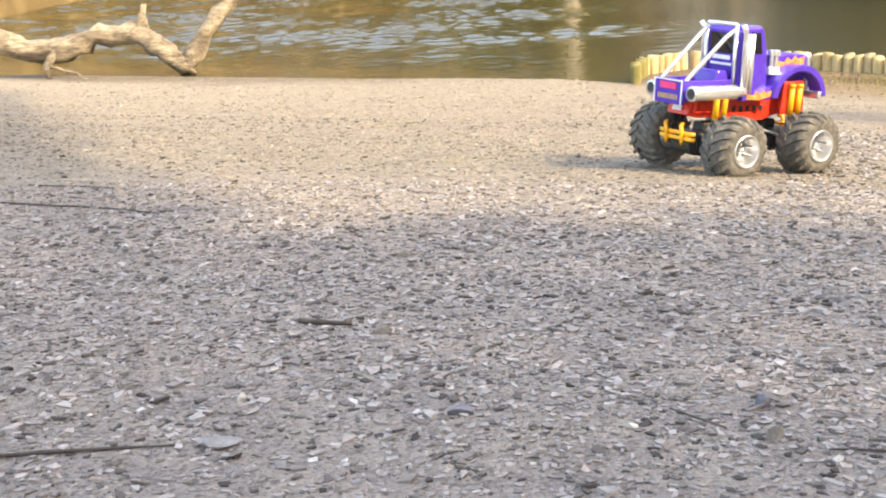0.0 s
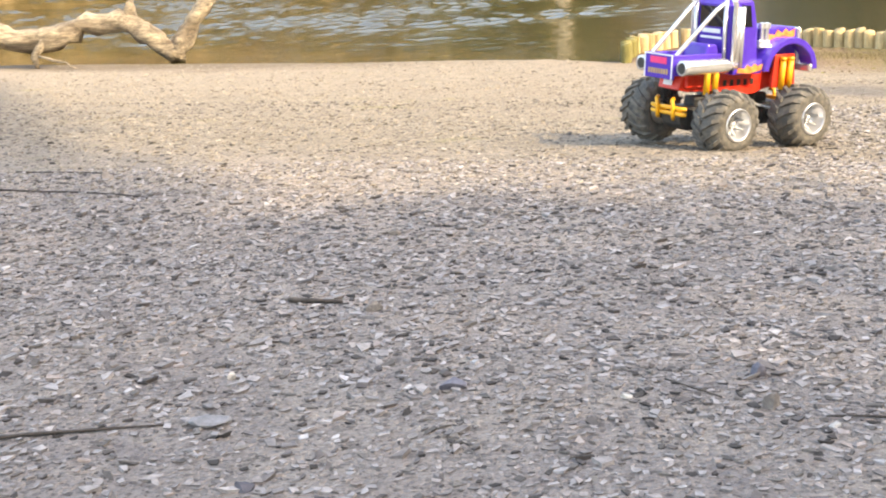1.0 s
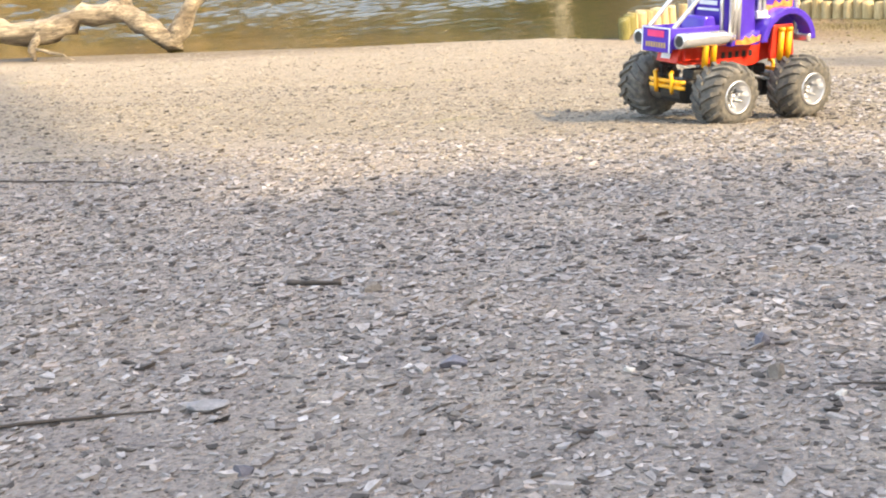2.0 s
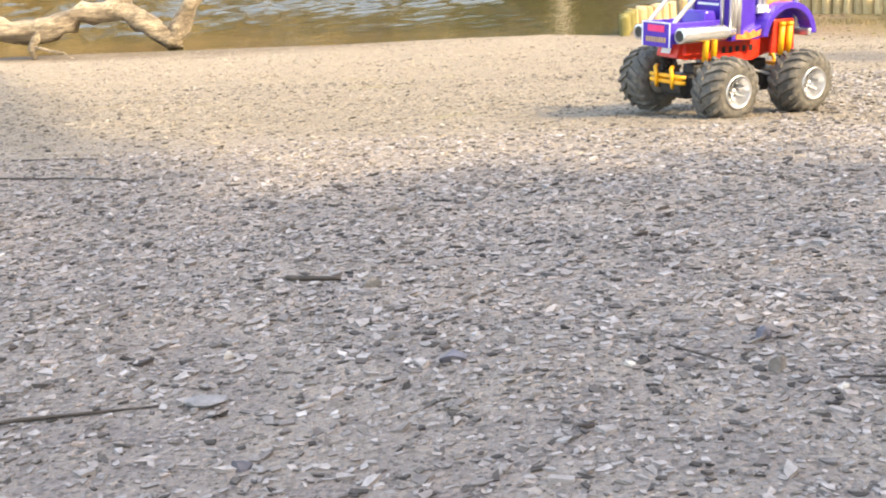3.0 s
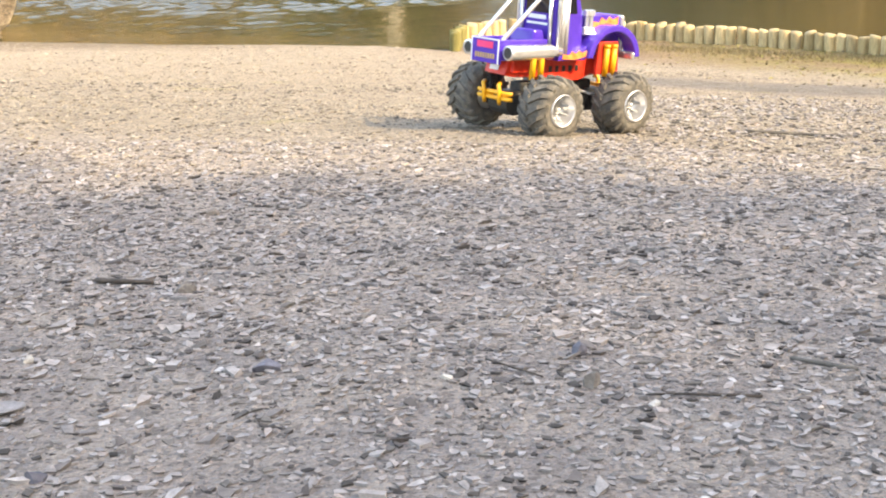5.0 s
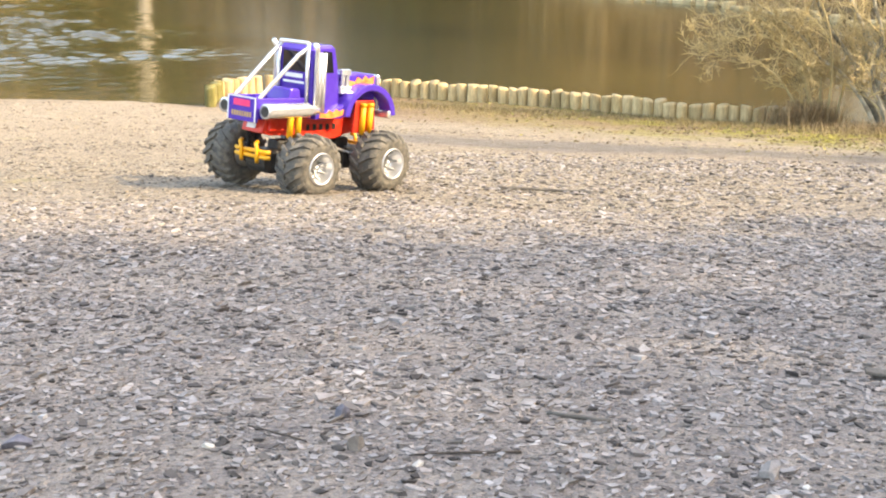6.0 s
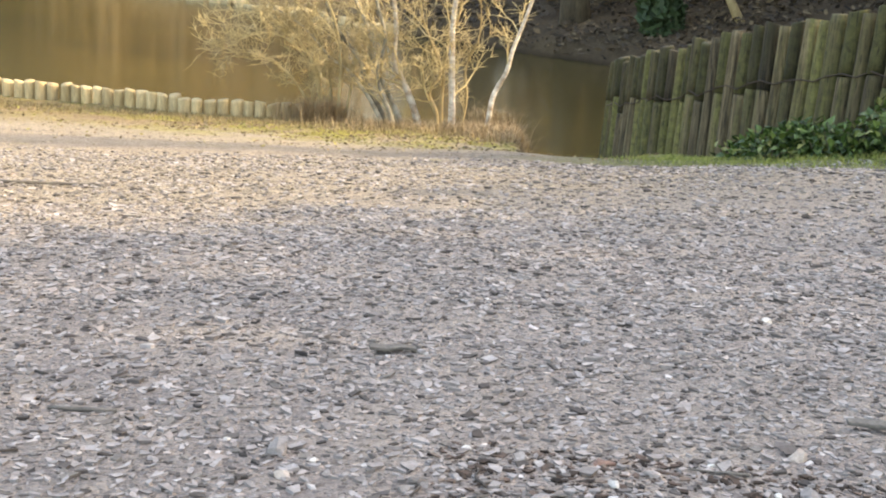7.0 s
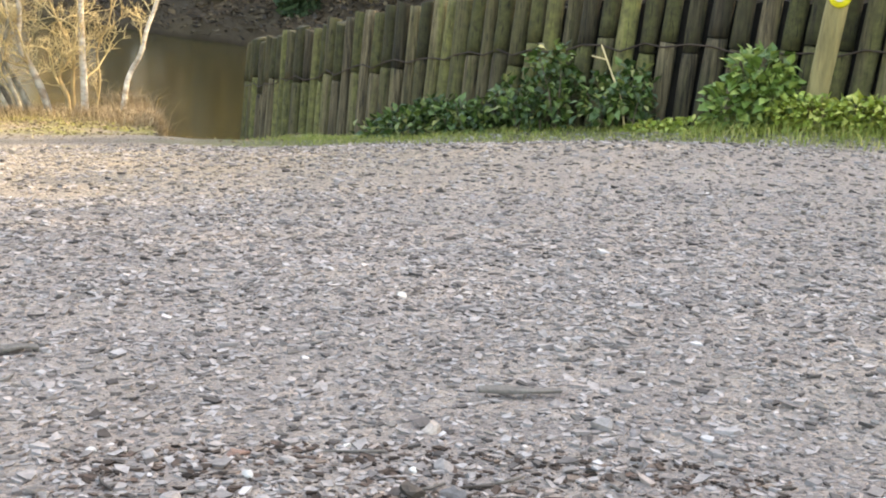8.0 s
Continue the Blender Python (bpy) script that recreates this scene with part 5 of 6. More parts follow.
def woods():
    """Bare winter woods beyond the pond: tapered stems with twiggy heads, joined."""
    g = np.random.default_rng(77)
    feet = []
    line = [(34, -2), (22, 5), (16, 8.5)] + FAR_SHORE[3:] + [(-75, 45), (-80, 30)]
    for (ax, ay), (bx, by) in zip(line, line[1:]):
        d = math.hypot(bx - ax, by - ay)
        nx, ny = (by - ay) / d, -(bx - ax) / d
        for _ in range(int(d * 2.6)):
            t, off = g.uniform(), 2.2 + abs(g.normal(0, 9))
            feet.append((ax + (bx - ax) * t + nx * off, ay + (by - ay) * t + ny * off))
    feet = np.array(feet)
    feet = feet[(ring_distance(feet[:, 0], feet[:, 1], SHORE + FAR_SHORE) < -1.5) & (np.hypot(feet[:, 0], feet[:, 1]) > 16)]
    # trees thinned here so that sunlight reaches the far bank
    feet = feet[(feet[:, 0] < 14) | (feet[:, 1] < 13) | (feet[:, 1] > 42) | (g.uniform(0, 1, len(feet)) < 0.35)]
    n = len(feet)
    z = ground_height(feet[:, 0], feet[:, 1]) - 0.1
    H = g.uniform(7, 14, n) * np.interp(feet[:, 0], (-5, 12), (1.5, 1.1)) * np.where((feet[:, 0] > 8) & (feet[:, 1] < 34), 0.45, 1.0)
    r = H * g.uniform(0.008, 0.018, n)
    lean = g.normal(0, 0.05, (n, 2))
    k = np.arange(5) * 2 * np.pi / 5
    V = []
    for f, s in ((0, 1.2), (0.35, 0.8), (1, 0.12)):
        x = feet[:, 0, None] + lean[:, 0, None] * H[:, None] * f + np.cos(k) * (r * s)[:, None]
        yv = feet[:, 1, None] + lean[:, 1, None] * H[:, None] * f + np.sin(k) * (r * s)[:, None]
        V.append(np.stack([x, yv, np.broadcast_to((z + H * f)[:, None], x.shape)], 2))
    V = np.concatenate(V, 1)
    base = (np.arange(n) * 15)[:, None]
    quads = []
    for lev in (0, 5):
        for j in range(5):
            quads.append(np.concatenate([base + lev + j, base + lev + (j + 1) % 5, base + lev + 5 + (j + 1) % 5, base + lev + 5 + j], 1))
    tagged(new("woods", array_mesh("woods", V.reshape(-1, 3), np.concatenate(quads), WOODBARK, True)), "bare winter woodland round the far side of the pond", "woods", kind="stuff")
    m = 170000
    i = g.integers(0, n, m)
    f = g.uniform(0.12, 1.0, m)
    c = np.column_stack([feet[i] + lean[i] * (H[i] * f)[:, None], z[i] + H[i] * f])
    sp = (H[i] * 0.2 * np.sqrt(np.clip(1.15 - f, 0.1, 1)))[:, None]
    c = c + g.normal(size=(m, 3)) * sp * np.array([0.55, 0.55, 0.35])
    d = g.normal(size=(m, 3)) + np.array([0, 0, 0.8])
    d = d / np.linalg.norm(d, axis=1)[:, None] * g.uniform(0.4, 1.3, m)[:, None]
    w = np.cross(d, g.normal(size=(m, 3)))
    w = w / np.linalg.norm(w, axis=1)[:, None] * g.uniform(0.03, 0.10, m)[:, None]
    V = np.stack([c - d * 0.5 - w, c - d * 0.5 + w, c + d * 0.5], 1).reshape(-1, 3)
    keep = np.arange(m)[:, None] * 3 + np.arange(3)
    tagged(new("woodland_twigs", array_mesh("woodland_twigs", V, keep, TWIGS)), "tan and gold bare twigs of the far woodland", "twigs", kind="stuff")


woods()


def thicket(n, xs, ys, heights, m, leaf, label, seed):
    """Dense dark evergreens."""
    g = np.random.default_rng(seed)
    cx, cy = g.uniform(*xs, n), g.uniform(*ys, n)
    cz = ground_height(cx, cy)
    hh = g.uniform(*heights, n)
    i = g.integers(0, n, m)
    u = g.normal(size=(m, 3))
    u /= np.linalg.norm(u, axis=1)[:, None]
    r = g.uniform(0.5, 1, m)[:, None]
    c = np.column_stack([cx[i], cy[i], cz[i] + hh[i] * 0.48]) + u * r * np.column_stack([hh[i] * 0.24, hh[i] * 0.24, hh[i] * 0.5])
    q, w = g.normal(size=(m, 3)) * leaf, g.normal(size=(m, 3)) * leaf
    V = np.stack([c - q, c + w, c + q, c - w], 1).reshape(-1, 3)
    k = np.arange(m) * 4
    tagged(new("thicket", array_mesh("thicket", V, np.stack([k, k + 1, k + 2, k + 3], 1), CONIFER)), label, "thicket", kind="stuff")


# evergreens added to shade the far bank and the water by it
thicket(26, (17.0, 27), (3.0, 11.5), (5, 9), 42000, 0.14, "evergreen thicket added beyond the palisade to shade the far bank", 19)
thicket(10, (13.0, 17.5), (-1.0, 4.5), (4.2, 5.6), 16000, 0.12, "evergreen thicket added beyond the palisade to shade the far bank", 39)
# unseen evergreens added to darken what the pond reflects
thicket(12, (21.5, 26), (64, 78), (10, 16), 12000, 0.4, "unseen tall evergreens added across the pond for its reflections", 59)
thicket(14, (23, 32), (56, 72), (9, 15), 12000, 0.4, "unseen tall evergreens added across the pond for its reflections", 49)
thicket(60, (-48, 9), (74, 84), (13, 21), 30000, 0.45, "unseen tall evergreens added across the pond for its reflections", 29)


def bank_litter(y0, y1, m, mat, label):
    """Fallen leaves, roots and brushwood on the far bank; mat carries shade or sun."""
    g = np.random.default_rng(23)
    x, y = g.uniform(8.8, 24, m), g.uniform(y0, y1, m)
    d = ring_distance(x, y, SHORE + FAR_SHORE)
    patch = np.array([noise.noise((p * 0.7, q * 0.7, 2.0)) for p, q in zip(x, y)])
    keep = (d < -0.02) & (g.uniform(0, 1, m) < 0.65 + 0.9 * patch)
    x, y = x[keep], y[keep]
    n = len(x)
    c = np.column_stack([x, y, ground_height(x, y) + g.uniform(0.0, 0.10, n)])
    q = g.normal(size=(n, 3)) * np.array([0.034, 0.034, 0.018])
    w = g.normal(size=(n, 3)) * np.array([0.02, 0.02, 0.012])
    V = np.stack([c - q, c + w, c + q, c - w], 1).reshape(-1, 3)
    k = np.arange(n) * 4
    tagged(new("leaf_litter", array_mesh("leaf_litter", V, np.stack([k, k + 1, k + 2, k + 3], 1), mat)), label, "leaves", kind="stuff")


# dark and golden litter tones put the bank's shade and sunlight into colour
SHADED_LITTER = material("shade-darkened leaf litter", islands((0.0, (0.02, 0.015, 0.01)), (0.6, (0.06, 0.043, 0.026)), (1.0, (0.15, 0.11, 0.06)), s=20), 0.9)
bank_litter(6.0, 20.5, 70000, SHADED_LITTER, "leaf litter and brushwood on the far bank, darkened for its shade")
bank_litter(20.5, 46, 36000, TWIGS, "golden leaves and bracken on the far bank, sunlight in their colour")


def spit_litter():
    """Fallen leaves, bits of twig and moss strewn over the spit and the dark path band."""
    g = np.random.default_rng(61)
    m = 60000
    x, y = g.uniform(1.8, 6.8, m), g.uniform(4.6, 10.8, m)
    along_bank = 1.25 * x + y
    patch = np.array([noise.noise((p * 1.6, q * 1.6, 7.0)) for p, q in zip(x, y)])
    keep = (ring_distance(x, y, SHORE + FAR_SHORE) < -0.03) & (along_bank > 10.6) & (x < palisade_x(y) - 0.08)
    keep &= g.uniform(0, 1, m) < np.interp(along_bank, (11.2, 12.4, 13.5), (0.1, 0.4, 0.8)) * np.interp(x, (3.2, 5.0), (0.12, 1.0)) * (0.65 + 0.9 * patch)
    x, y = x[keep], y[keep]
    n = len(x)
    c = np.column_stack([x, y, surface(x, y) + g.uniform(0.001, 0.010, n)])
    q = g.normal(size=(n, 3)) * np.array([0.009, 0.009, 0.004])
    w = g.normal(size=(n, 3)) * np.array([0.005, 0.005, 0.003])
    V = np.stack([c - q, c + w, c + q, c - w], 1).reshape(-1, 3)
    k = np.arange(n) * 4
    tagged(new("fallen_leaves", array_mesh("fallen_leaves", V, np.stack([k, k + 1, k + 2, k + 3], 1), FALLEN)), "brown fallen leaves and mossy scraps on the spit", "leaves", kind="stuff")


FALLEN = material("fallen leaves and moss scraps", islands((0.0, (0.11, 0.08, 0.05)), (0.35, (0.18, 0.13, 0.075)), (0.6, (0.24, 0.18, 0.105)), (0.75, (0.18, 0.165, 0.05)), (0.9, (0.24, 0.22, 0.06)), (1.0, (0.31, 0.25, 0.15)), s=60), 0.9)
spit_litter()


# low stones that hold the far bank
def bank_edging():
    line = [(14.65, 19, 0), (16.15, 27, 0), (15.95, 31.5, 0), (16.05, 36.5, 0)]
    thing = empty("bank_edging", (14.65, 19, 0), "low pale stone edging along the far bank", "edging")
    back = Matrix.Translation(-thing.location)
    rnd = random.Random(8)
    for p, d in along(line, 0.5):
        bm = bmesh.new()
        add_box(bm, (0.5 * rnd.uniform(0.6, 1.1), 0.2 * rnd.uniform(0.7, 1.2), 0.36), (p.x + rnd.uniform(-0.08, 0.08), p.y, -0.06 + rnd.uniform(-0.06, 0.06)), (rnd.uniform(-4, 4), rnd.uniform(-3, 3), math.degrees(math.atan2(d.y, d.x)) + rnd.uniform(-5, 5)), 0.04)
        part("stone", bm, STONE, thing).matrix_parent_inverse = back


STONE = material("pale edging stone", two_scale((0.42, 0.31, 0.15), (0.70, 0.56, 0.32), 2, 20, 0.3, (1, 1, 1), 0.6, 0.02), 0.95)
bank_edging()


# unseen tall evergreen screen added behind the beach, shaped to cast the foreground's shade
def shade_screen():
    g = np.random.default_rng(41)
    h, n = Vector((0.77, -0.64, 0)), Vector((0.64, 0.77, 0))
    at = h * 14 - n * 4
    thing = empty("shade_screen", (at.x, at.y, 0.9), "unseen row of evergreens added behind the beach to cast its shade", "hedge")
    back = Matrix.Translation(-thing.location)
    # twigs and needles spread evenly, one to each small cell of the row
    cell = 0.047
    uu, zz = np.meshgrid(np.arange(-16, 9.5, cell), np.arange(0.6, 18, cell))
    u = uu.ravel() + g.uniform(0, cell, uu.size)
    z = zz.ravel() + g.uniform(0, cell, uu.size)
    low = np.interp(u, (1.44, 1.7, 2.0, 2.4, 2.9, 4.2, 5.2, 5.9, 6.5, 7.5, 8.4, 9.5), (12.4, 12.38, 12.1, 11.68, 11.25, 10.65, 10.5, 10.72, 10.78, 10.65, 10.3, 9.4))
    wave = np.array([noise.noise((a * 1.4, 3.3, 0)) * 0.07 + noise.noise((a * 5.0, 8.3, 0)) * 0.04 for a in uu[0]])
    wave = np.tile(wave, uu.shape[0])
    # the high edge leans out to fit the slanting shade edge on the beach
    edge = np.interp(z, (12.2, 12.7, 13.2, 14.1, 16.3, 18), (1.40, 1.68, 1.96, 2.8, 4.85, 6.4)) + wave
    keep = (z < low + wave) | (u < edge)
    # thinned towards the top, so that the shade is lighter near its edge
    keep &= g.uniform(0, 1, len(u)) < np.clip(np.maximum(0.5 + 0.4 * (low + wave - z), 0.75 + edge - u), 0.5, 1)
    u, z = u[keep], z[keep]
    m = len(u)
    thick = 14 + g.uniform(-0.4, 0.4, m)
    c = np.outer(thick, h) + np.outer(u, n) + np.column_stack([0 * u, 0 * u, z - 0.15])
    q = g.normal(size=(m, 3))
    q = q / np.linalg.norm(q, axis=1)[:, None] * g.uniform(0.045, 0.075, m)[:, None]
    w = np.cross(q, g.normal(size=(m, 3)))
    w = w / np.linalg.norm(w, axis=1)[:, None] * g.uniform(0.085, 0.11, m)[:, None]
    V = np.stack([c - q, c + w, c + q, c - w], 1).reshape(-1, 3)
    i = np.arange(m) * 4
    ob = new("crown", array_mesh("crown", V, np.stack([i, i + 1, i + 2, i + 3], 1), CONIFER))
    ob.parent, ob.matrix_parent_inverse = thing, back
    for uu in np.arange(-15, 9.5, 1.6):
        bm = bmesh.new()
        p = h * 14 + n * float(uu)
        p.z = height_at(p.x, p.y) - 0.1
        add_tube(bm, [p, p + Vector((0.05, 0, 4)), p + Vector((0, 0, 8.0))], (0.07, 0.045, 0.02), 8)
        part("trunk", bm, BARK, thing, "", True).matrix_parent_inverse = back


shade_screen()


# ================= gravel =================
def gravel(name, count, r0, r1, size0, size1, flat, mat, label, seed, power=1.0, a0=-27, a1=82):
    """Loose shards and pebbles strewn over a fan of the beach between two distances."""
    g = np.random.default_rng(seed)
    shapes = []
    for _ in range(12):
        a = np.sort(g.uniform(0, 2 * np.pi, 4)) * 0.4 + np.arange(4) * 2 * np.pi / 4 * 0.6 + 0.3
        r = g.uniform(0.6, 1.05, 4)
        low = np.column_stack([np.cos(a) * r, np.sin(a) * r * 0.72, np.full(4, -0.35)])
        top = low * np.array([0.92, 0.92, 0]) + np.column_stack([g.uniform(-0.1, 0.1, 4), g.uniform(-0.1, 0.1, 4), g.uniform(0.55, 1.0, 4)])
        # many shards overhang, their edges undercut
        low[:, :2] *= g.uniform(0.55, 1.05)
        shapes.append(np.concatenate([low, top]))
    shapes = np.array(shapes)
    tri = [(4, 5, 6), (4, 6, 7)]
    for k in range(4):
        j = (k + 1) % 4
        tri += [(k, j, 4 + j), (k, 4 + j, 4 + k)]
    tri = np.array(tri)
    ang = np.radians(g.uniform(a0, a1, count))
    dist = np.sqrt(g.uniform(r0 ** 2, r1 ** 2, count))
    x, y = dist * np.sin(ang), dist * np.cos(ang)
    keep = (ring_distance(x, y, SHORE + FAR_SHORE) < -0.15) & (x < palisade_x(y) - 0.35) & ((1.25 * x + y < 11.5) | (x < 1.3))
    keep &= (np.abs(x + y - 9.5) > 0.7) | (x < 1.6) | (g.uniform(0, 1, count) < 0.2)
    # looser and denser patches
    clump = np.array([noise.noise((p * 1.7, q * 1.7, seed)) for p, q in zip(x, y)])
    keep &= g.uniform(0, 1, count) < 0.9 + 0.25 * clump
    x, y = x[keep], y[keep]
    n = len(x)
    s = size0 + (size1 - size0) * g.uniform(0, 1, n) ** (2.3 * power)
    s *= np.interp(np.hypot(x, y), (0.8, 1.3, 3, 8), (0.85, 1.0, 1.15, 1.5))
    th = s * g.uniform(flat[0], flat[1], n)
    turn = g.uniform(0, 2 * np.pi, n)
    tx, ty = g.normal(0, 0.13, n), g.normal(0, 0.13, n)
    P = shapes[g.integers(0, 12, n)] * np.stack([s, s * g.uniform(0.55, 1.0, n), th], 1)[:, None, :]
    c, d = np.cos(turn)[:, None], np.sin(turn)[:, None]
    X, Y, Z = P[..., 0] * c - P[..., 1] * d, P[..., 0] * d + P[..., 1] * c, P[..., 2]
    Z = Z + X * tx[:, None] + Y * ty[:, None]
    V = np.stack([X + x[:, None], Y + y[:, None], Z + (surface(x, y) + th * 0.2)[:, None]], 2)
    F = (np.arange(n) * 8)[:, None, None] + tri[None]
    return tagged(new(name, array_mesh(name, V.reshape(-1, 3), F.reshape(-1, 3), mat)), label, "gravel", kind="stuff")


G_LABEL, C_LABEL = "small grey-brown stone shards and pebbles of the beach", "dark bark chips and wood scraps among the gravel"
gravel("gravel", 38000, 0.78, 1.9, 0.002, 0.010, (0.12, 0.36), PEBBLES, G_LABEL, 1)
gravel("gravel", 7500, 0.78, 2.6, 0.007, 0.0165, (0.10, 0.30), PEBBLES, G_LABEL, 7)
gravel("gravel", 30000, 1.8, 3.1, 0.004, 0.0125, (0.10, 0.32), PEBBLES, G_LABEL, 2)
gravel("gravel", 36000, 2.5, 8.5, 0.004, 0.012, (0.10, 0.32), SUNLIT_PEBBLES, G_LABEL, 3)
gravel("gravel", 12000, 2.5, 5.2, 0.004, 0.010, (0.12, 0.34), SUNLIT_PEBBLES, G_LABEL, 13, 1.0, -27, 34)
gravel("gravel", 9000, 8.0, 13.5, 0.008, 0.018, (0.12, 0.3), SUNLIT_PEBBLES, G_LABEL, 6, 1.0, -25, 40)
gravel("bark_chips", 15000, 0.78, 2.4, 0.003, 0.013, (0.06, 0.22), CHIPS_AND_GAPS, C_LABEL, 4, 1.0)
gravel("bark_chips", 3600, 0.76, 0.99, 0.002, 0.0105, (0.08, 0.3), SCRAPS, C_LABEL, 9, 1.0, 43, 67)
gravel("bark_chips", 4200, 0.76, 1.14, 0.002, 0.0105, (0.08, 0.3), SCRAPS, C_LABEL, 19, 1.0, 40, 71)
gravel("bark_chips", 11000, 2.3, 6.0, 0.005, 0.018, (0.06, 0.22), CHIPS_AND_GAPS, C_LABEL, 5, 1.0, 14, 82)
gravel("bark_chips", 5500, 2.4, 7.0, 0.004, 0.014, (0.08, 0.25), CHIPS_AND_GAPS, C_LABEL, 10, 1.0, -27, 14)
gravel("gravel", 14000, 2.9, 6.2, 0.006, 0.016, (0.12, 0.34), PEBBLES, G_LABEL, 8, 1.0, 15, 82)


# ================= single stones, sticks and scraps =================
def stone(at, size, mat, label, seed, turn=0.0, name="stone"):
    rnd = random.Random(seed)
    bm = bmesh.new()
    bmesh.ops.create_icosphere(bm, subdivisions=2, radius=1.0)
    cuts = [Vector((rnd.uniform(-1, 1), rnd.uniform(-1, 1), rnd.uniform(-0.3, 1))).normalized() for _ in range(7)]
    for v in bm.verts:
        for c in cuts:
            over = v.co.dot(c) - 0.46
            if over > 0:
                v.co -= c * over * 0.97
        v.co += v.co.normalized() * noise.noise(v.co * 2.2 + Vector((seed, 0, 0))) * 0.10
        v.co = Vector((v.co.x * size[0], v.co.y * size[1], v.co.z * size[2]))
    ob = mesh_object(name, bm, mat)
    ob.matrix_world = pose(at[0], at[1], float(surface(*at)[0]) + size[2] * 0.55, rnd.uniform(-6, 6), rnd.uniform(-6, 6), turn)
    return tagged(ob, label, "stone")


PALE = material("pale flint", two_scale((0.46, 0.43, 0.38), (0.62, 0.59, 0.54), 60, 400, 0.15), 0.6)
SLATE = material("blue-grey slate", two_scale((0.135, 0.118, 0.11), (0.205, 0.182, 0.172), 50, 350, 0.25), 0.7)
BLUESTONE = material("dark blue-grey slate", two_scale((0.085, 0.082, 0.10), (0.15, 0.145, 0.17), 50, 350, 0.25), 0.7)
SLAB = material("pale blue-grey slab", two_scale((0.25, 0.236, 0.232), (0.345, 0.328, 0.322), 50, 350, 0.25), 0.85)
BROWN = material("brown-grey stone", two_scale((0.13, 0.11, 0.095), (0.24, 0.21, 0.18), 40, 300, 0.3), 0.85)
GREY = material("light grey stone", two_scale((0.225, 0.196, 0.177), (0.345, 0.305, 0.278), 40, 300, 0.25), 0.85)
PINKISH = material("pinkish pebble", two_scale((0.42, 0.345, 0.29), (0.56, 0.48, 0.41), 40, 300, 0.2), 0.7)
DARKWOOD = material("dark wet twig", two_scale((0.035, 0.028, 0.022), (0.085, 0.065, 0.05), 30, 200, 0.3), 0.8)
GREYWOOD = material("grey weathered wood", two_scale((0.085, 0.076, 0.066), (0.16, 0.145, 0.125), 30, 220, 0.35, (1, 1, 1)), 0.9)
RUST = material("red-brown leaf", two_scale((0.15, 0.085, 0.06), (0.26, 0.15, 0.11), 40, 300, 0.2), 0.8)

stone((-0.208, 1.221), (0.0062, 0.006, 0.006), PALE, "small white flint on the gravel", 1)
stone((0.01, 1.151), (0.015, 0.011, 0.009), BLUESTONE, "flat blue-grey stone on the gravel", 2, 10)
stone((0.30, 1.176), (0.0115, 0.010, 0.010), BLUESTONE, "dark blue-grey stone on the gravel", 3, 30)
stone((0.288, 1.069), (0.012, 0.010, 0.010), BROWN, "brown-grey stone on the gravel", 4, 70)
stone((-0.079, 1.518), (0.0135, 0.011, 0.012), BROWN, "rounded brown-grey stone on the gravel", 5)
stone((-0.698, 2.771), (0.016, 0.014, 0.012), BROWN, "dark brown lump on the gravel", 6, 40)
stone((-0.117, 1.999), (0.010, 0.009, 0.006), BROWN, "small brown stone on the gravel", 7)
stone((-0.064, 2.036), (0.013, 0.010, 0.008), BROWN, "small brown stone on the gravel", 8, 15)
stone((0.164, 1.098), (0.006, 0.005, 0.004), PALE, "tiny white pebble on the gravel", 9)
stone((0.325, 1.014), (0.006, 0.005, 0.004), PALE, "tiny white pebble on the gravel", 10)
stone((0.294, 0.811), (0.008, 0.006, 0.005), PALE, "white pebble on the gravel", 11)
stone((-0.158, 0.929), (0.011, 0.008, 0.007), BLUESTONE, "flat blue-grey stone on the gravel", 12)
stone((0.594, 0.903), (0.0145, 0.012, 0.011), GREY, "angular light grey stone on the gravel", 13, 25)
stone((0.975, 0.663), (0.0135, 0.009, 0.008), PINKISH, "oval pinkish pebble on the gravel", 14, -40)
stone((1.081, 0.552), (0.013, 0.011, 0.010), GREY, "angular light grey stone on the gravel", 15, 60)
stone((0.829, 0.580), (0.014, 0.011, 0.009), DARKWOOD, "black glossy stone on the gravel", 16, 20)
stone((0.848, 0.556), (0.012, 0.009, 0.010), SLATE, "blue-grey stone on the gravel", 17, 80)
stone((1.238, 0.513), (0.020, 0.014, 0.004), SLATE, "flat slab of blue-grey slate on the gravel", 18, -35)
stone((0.93, 1.191), (0.018, 0.013, 0.007), GREY, "flat grey stone on the gravel", 19, -30)
stone((1.446, 1.039), (0.009, 0.008, 0.006), PALE, "pale pebble on the gravel", 20)
stone((1.761, 1.571), (0.022, 0.013, 0.008), BROWN, "dark brown stone on the gravel", 21, -40)
stone((-0.20, 1.085), (0.027, 0.018, 0.0058), SLAB, "flat pale grey slab on the gravel", 22, 5)
stone((0.814, 0.745), (0.013, 0.009, 0.0035), RUST, "red-brown scrap on the gravel", 23, -30)
stone((0.76, 0.79), (0.012, 0.009, 0.006), GREY, "light grey stone on the gravel", 24, 10)
stone((0.90, 0.60), (0.012, 0.009, 0.006), GREY, "light grey stone on the gravel", 25, 50)
stone((0.70, 0.70), (0.013, 0.010, 0.007), GREY, "light grey stone on the gravel", 26, 10)
loose = random.Random(88)
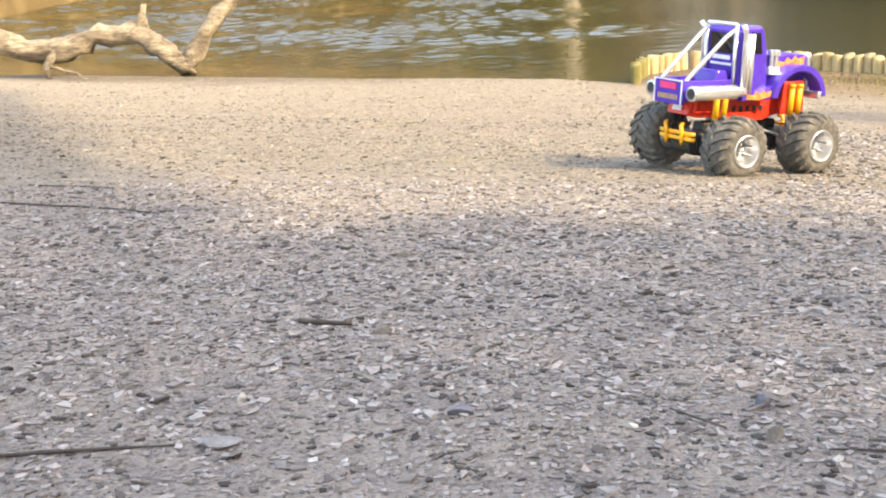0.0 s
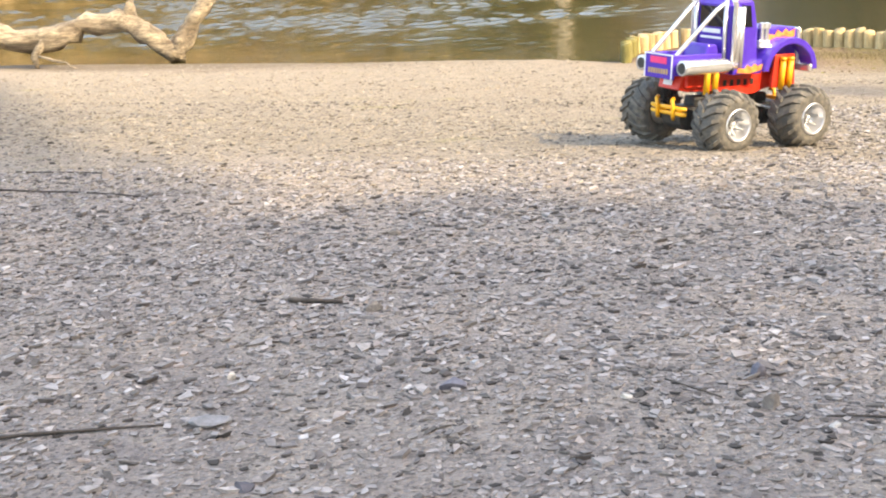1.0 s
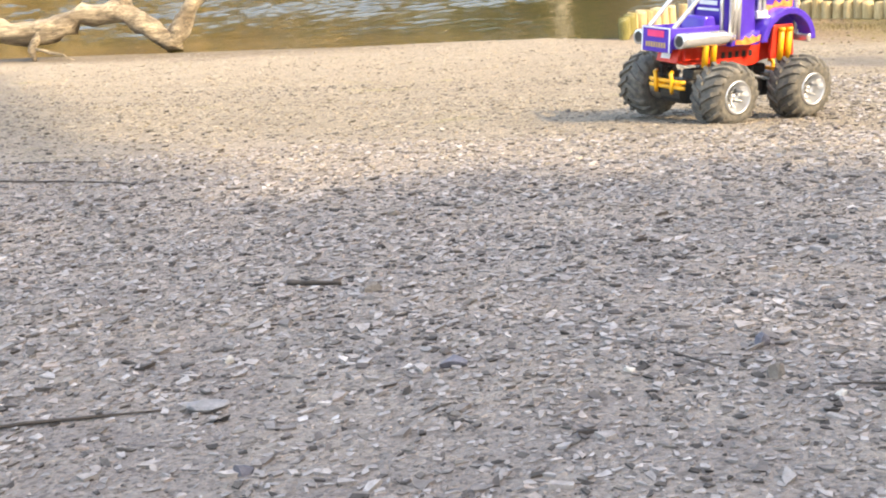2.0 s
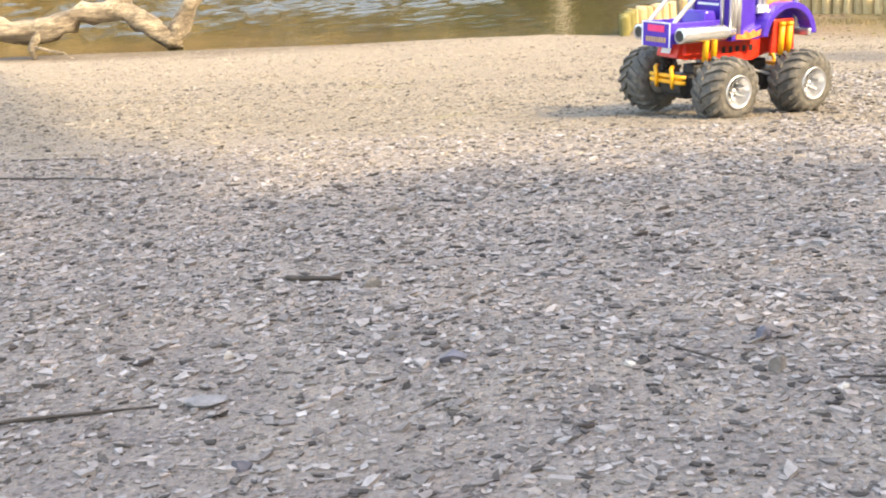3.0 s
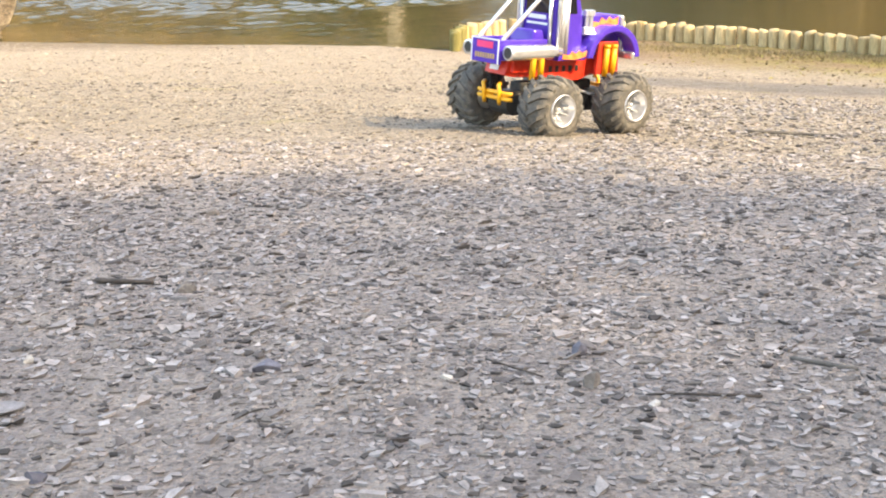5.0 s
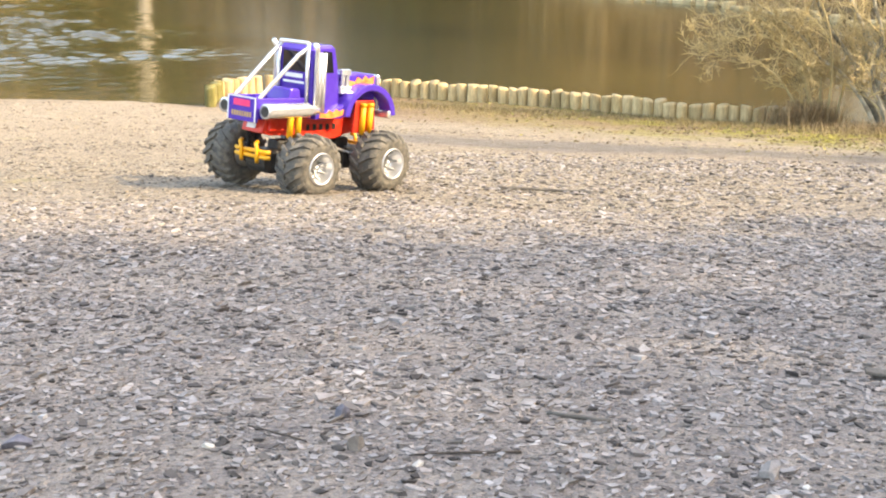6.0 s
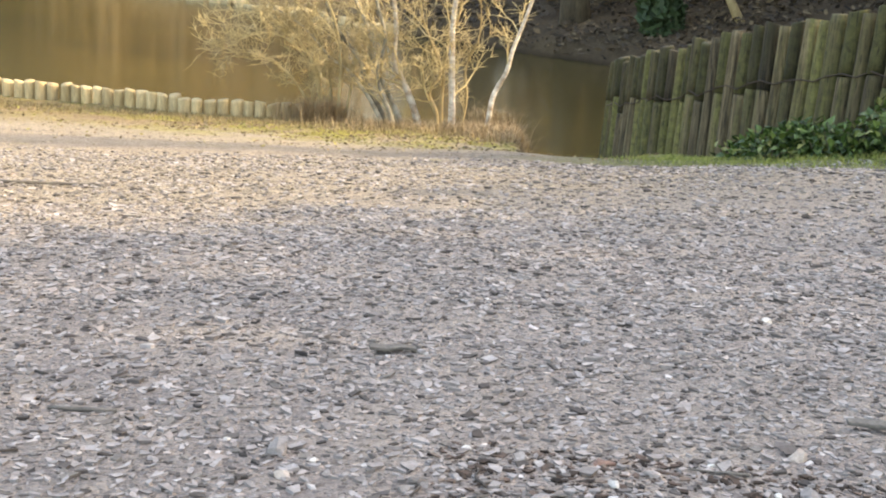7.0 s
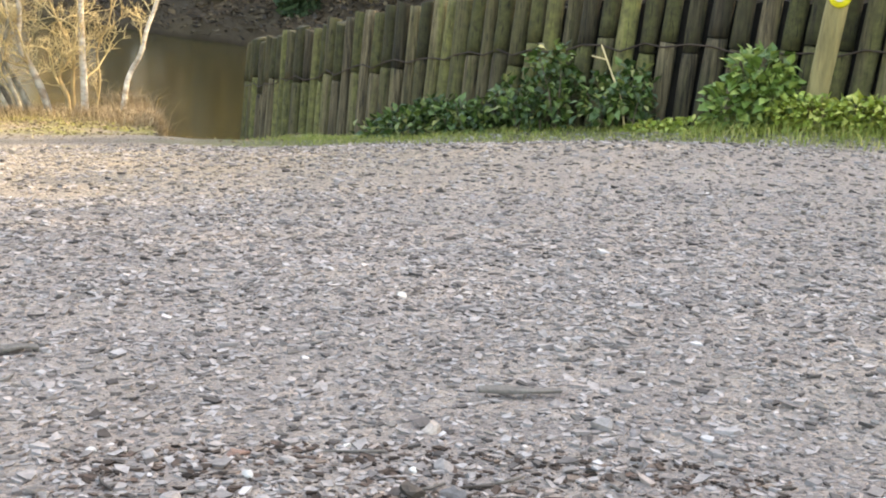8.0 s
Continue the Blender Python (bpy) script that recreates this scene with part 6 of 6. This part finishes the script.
for k in range(46):
    a, d = radians(loose.uniform(20, 78)), loose.uniform(0.80, 1.25)
    size = loose.uniform(0.005, 0.0115)
    look_of, mat = loose.choice((("light grey", GREY), ("light grey", GREY), ("pale", PALE), ("brown-grey", BROWN), ("pinkish", PINKISH), ("blue-grey", SLATE)))
    tagged(stone((d * math.sin(a), d * math.cos(a)), (size, size * loose.uniform(0.6, 0.9), size * loose.uniform(0.3, 0.6)), mat,
                 look_of + " rounded pebble bedded in the gravel", 100 + k, loose.uniform(0, 180), "pebble"), group="loose pebbles")


def stick(path, radii, mat, label, name="twig"):
    bm = bmesh.new()
    rnd = random.Random(len(label) + int(path[0][0] * 100))
    fine, rr = [], []
    for i in range(len(path) - 1):
        for k in range(4):
            f = k / 4
            px, py = (path[i][c] * (1 - f) + path[i + 1][c] * f for c in (0, 1))
            r = 0.75 * (radii[i] * (1 - f) + radii[i + 1] * f)
            fine.append((px + rnd.uniform(-1, 1) * r * 0.5, py + rnd.uniform(-1, 1) * r * 0.5, float(surface(px, py)[0]) + r * 0.9 + 0.001))
            rr.append(r * rnd.uniform(0.85, 1.15))
    px, py = path[-1]
    fine.append((px, py, float(surface(px, py)[0]) + radii[-1]))
    rr.append(radii[-1] * 0.75)
    add_tube(bm, fine, rr, 7)
    return tagged(mesh_object(name, bm, mat, True), label, "twig")


stick([(-0.187, 1.572), (-0.155, 1.562), (-0.119, 1.556)], (0.0042, 0.005, 0.0035), DARKWOOD, "short dark broken stick on the gravel")
stick([(-0.46, 1.045), (-0.395, 1.057), (-0.324, 1.066), (-0.242, 1.083)], (0.0024, 0.0026, 0.0022, 0.0011), DARKWOOD, "long thin dark twig on the gravel")
stick([(-1.05, 2.62), (-0.905, 2.608), (-0.735, 2.585), (-0.555, 2.484)], (0.003, 0.003, 0.0026, 0.0016), DARKWOOD, "long thin dark twig on the gravel")
stick([(-0.95, 2.95), (-0.80, 2.90), (-0.70, 2.86)], (0.0022, 0.002, 0.0012), DARKWOOD, "thin dark twig on the gravel")
stick([(0.42, 1.02), (0.36, 1.035), (0.325, 1.04)], (0.0018, 0.0016, 0.001), DARKWOOD, "thin dark twig on the gravel")
stick([(0.21, 1.16), (0.25, 1.10)], (0.0013, 0.001), DARKWOOD, "thin dark twig on the gravel")
stick([(0.495, 1.135), (0.545, 1.10)], (0.003, 0.0028), GREYWOOD, "short pale stick on the gravel")
stick([(0.90, 0.66), (0.86, 0.705)], (0.0018, 0.0012), GREYWOOD, "thin pale straw on the gravel")
stick([(1.35, 3.45), (1.50, 3.42), (1.62, 3.36)], (0.006, 0.006, 0.004), GREYWOOD, "pale stick lying on the beach")


# scraps of dark twig strewn over the darkest patch of the beach
scrap = random.Random(52)
for k in range(44):
    a, d = radians(scrap.uniform(36, 76)), scrap.uniform(0.80, 1.06)
    turn, half = scrap.uniform(0, math.pi), scrap.uniform(0.008, 0.024)
    cx, cy = d * math.sin(a), d * math.cos(a)
    hx, hy = half * math.cos(turn), half * math.sin(turn)
    tagged(stick([(cx - hx, cy - hy), (cx + scrap.uniform(-0.3, 0.3) * hy, cy - scrap.uniform(-0.3, 0.3) * hx), (cx + hx, cy + hy)], (0.0014, 0.0018, 0.001),
                 DARKWOOD if k % 3 else GREYWOOD, "broken scrap of dark twig on the gravel" if k % 3 else "broken scrap of grey twig on the gravel"), group="twig scraps")


def wood_plate(a, b, w, label):
    a, b = Vector((*a, 0)), Vector((*b, 0))
    mid = (a + b) / 2
    bm = bmesh.new()
    add_box(bm, ((b - a).length, w, 0.004), (0, 0, 0), bevel=0.0012)
    bmesh.ops.subdivide_edges(bm, edges=bm.edges, cuts=2, use_grid_fill=True)
    for v in bm.verts:
        v.co += Vector((0, noise.noise(v.co * 90) * 0.004, noise.noise(v.co * 60) * 0.0025))
    ob = mesh_object("wood_chip", bm, GREYWOOD)
    ob.matrix_world = pose(mid.x, mid.y, float(surface(mid.x, mid.y)[0]) + 0.008, 6, 2, math.degrees(math.atan2(b.y - a.y, b.x - a.x)))
    return tagged(ob, label, "wood chip")


wood_plate((1.10, 0.697), (1.162, 0.638), 0.010, "flat grey weathered piece of wood on the gravel")
wood_plate((0.90, 1.19), (0.95, 1.165), 0.010, "flat grey weathered piece of wood on the gravel")

# dry stalk standing beside the wheel tracks
bm = bmesh.new()
z = float(surface(1.243, 4.013)[0])
add_tube(bm, [(1.243, 4.013, z - 0.01), (1.245, 4.01, z + 0.06), (1.238, 4.008, z + 0.115)], (0.004, 0.0035, 0.0025), 6)
tagged(mesh_object("stalk", bm, STEM, True), "short dry upright stalk on the beach", "stalk")
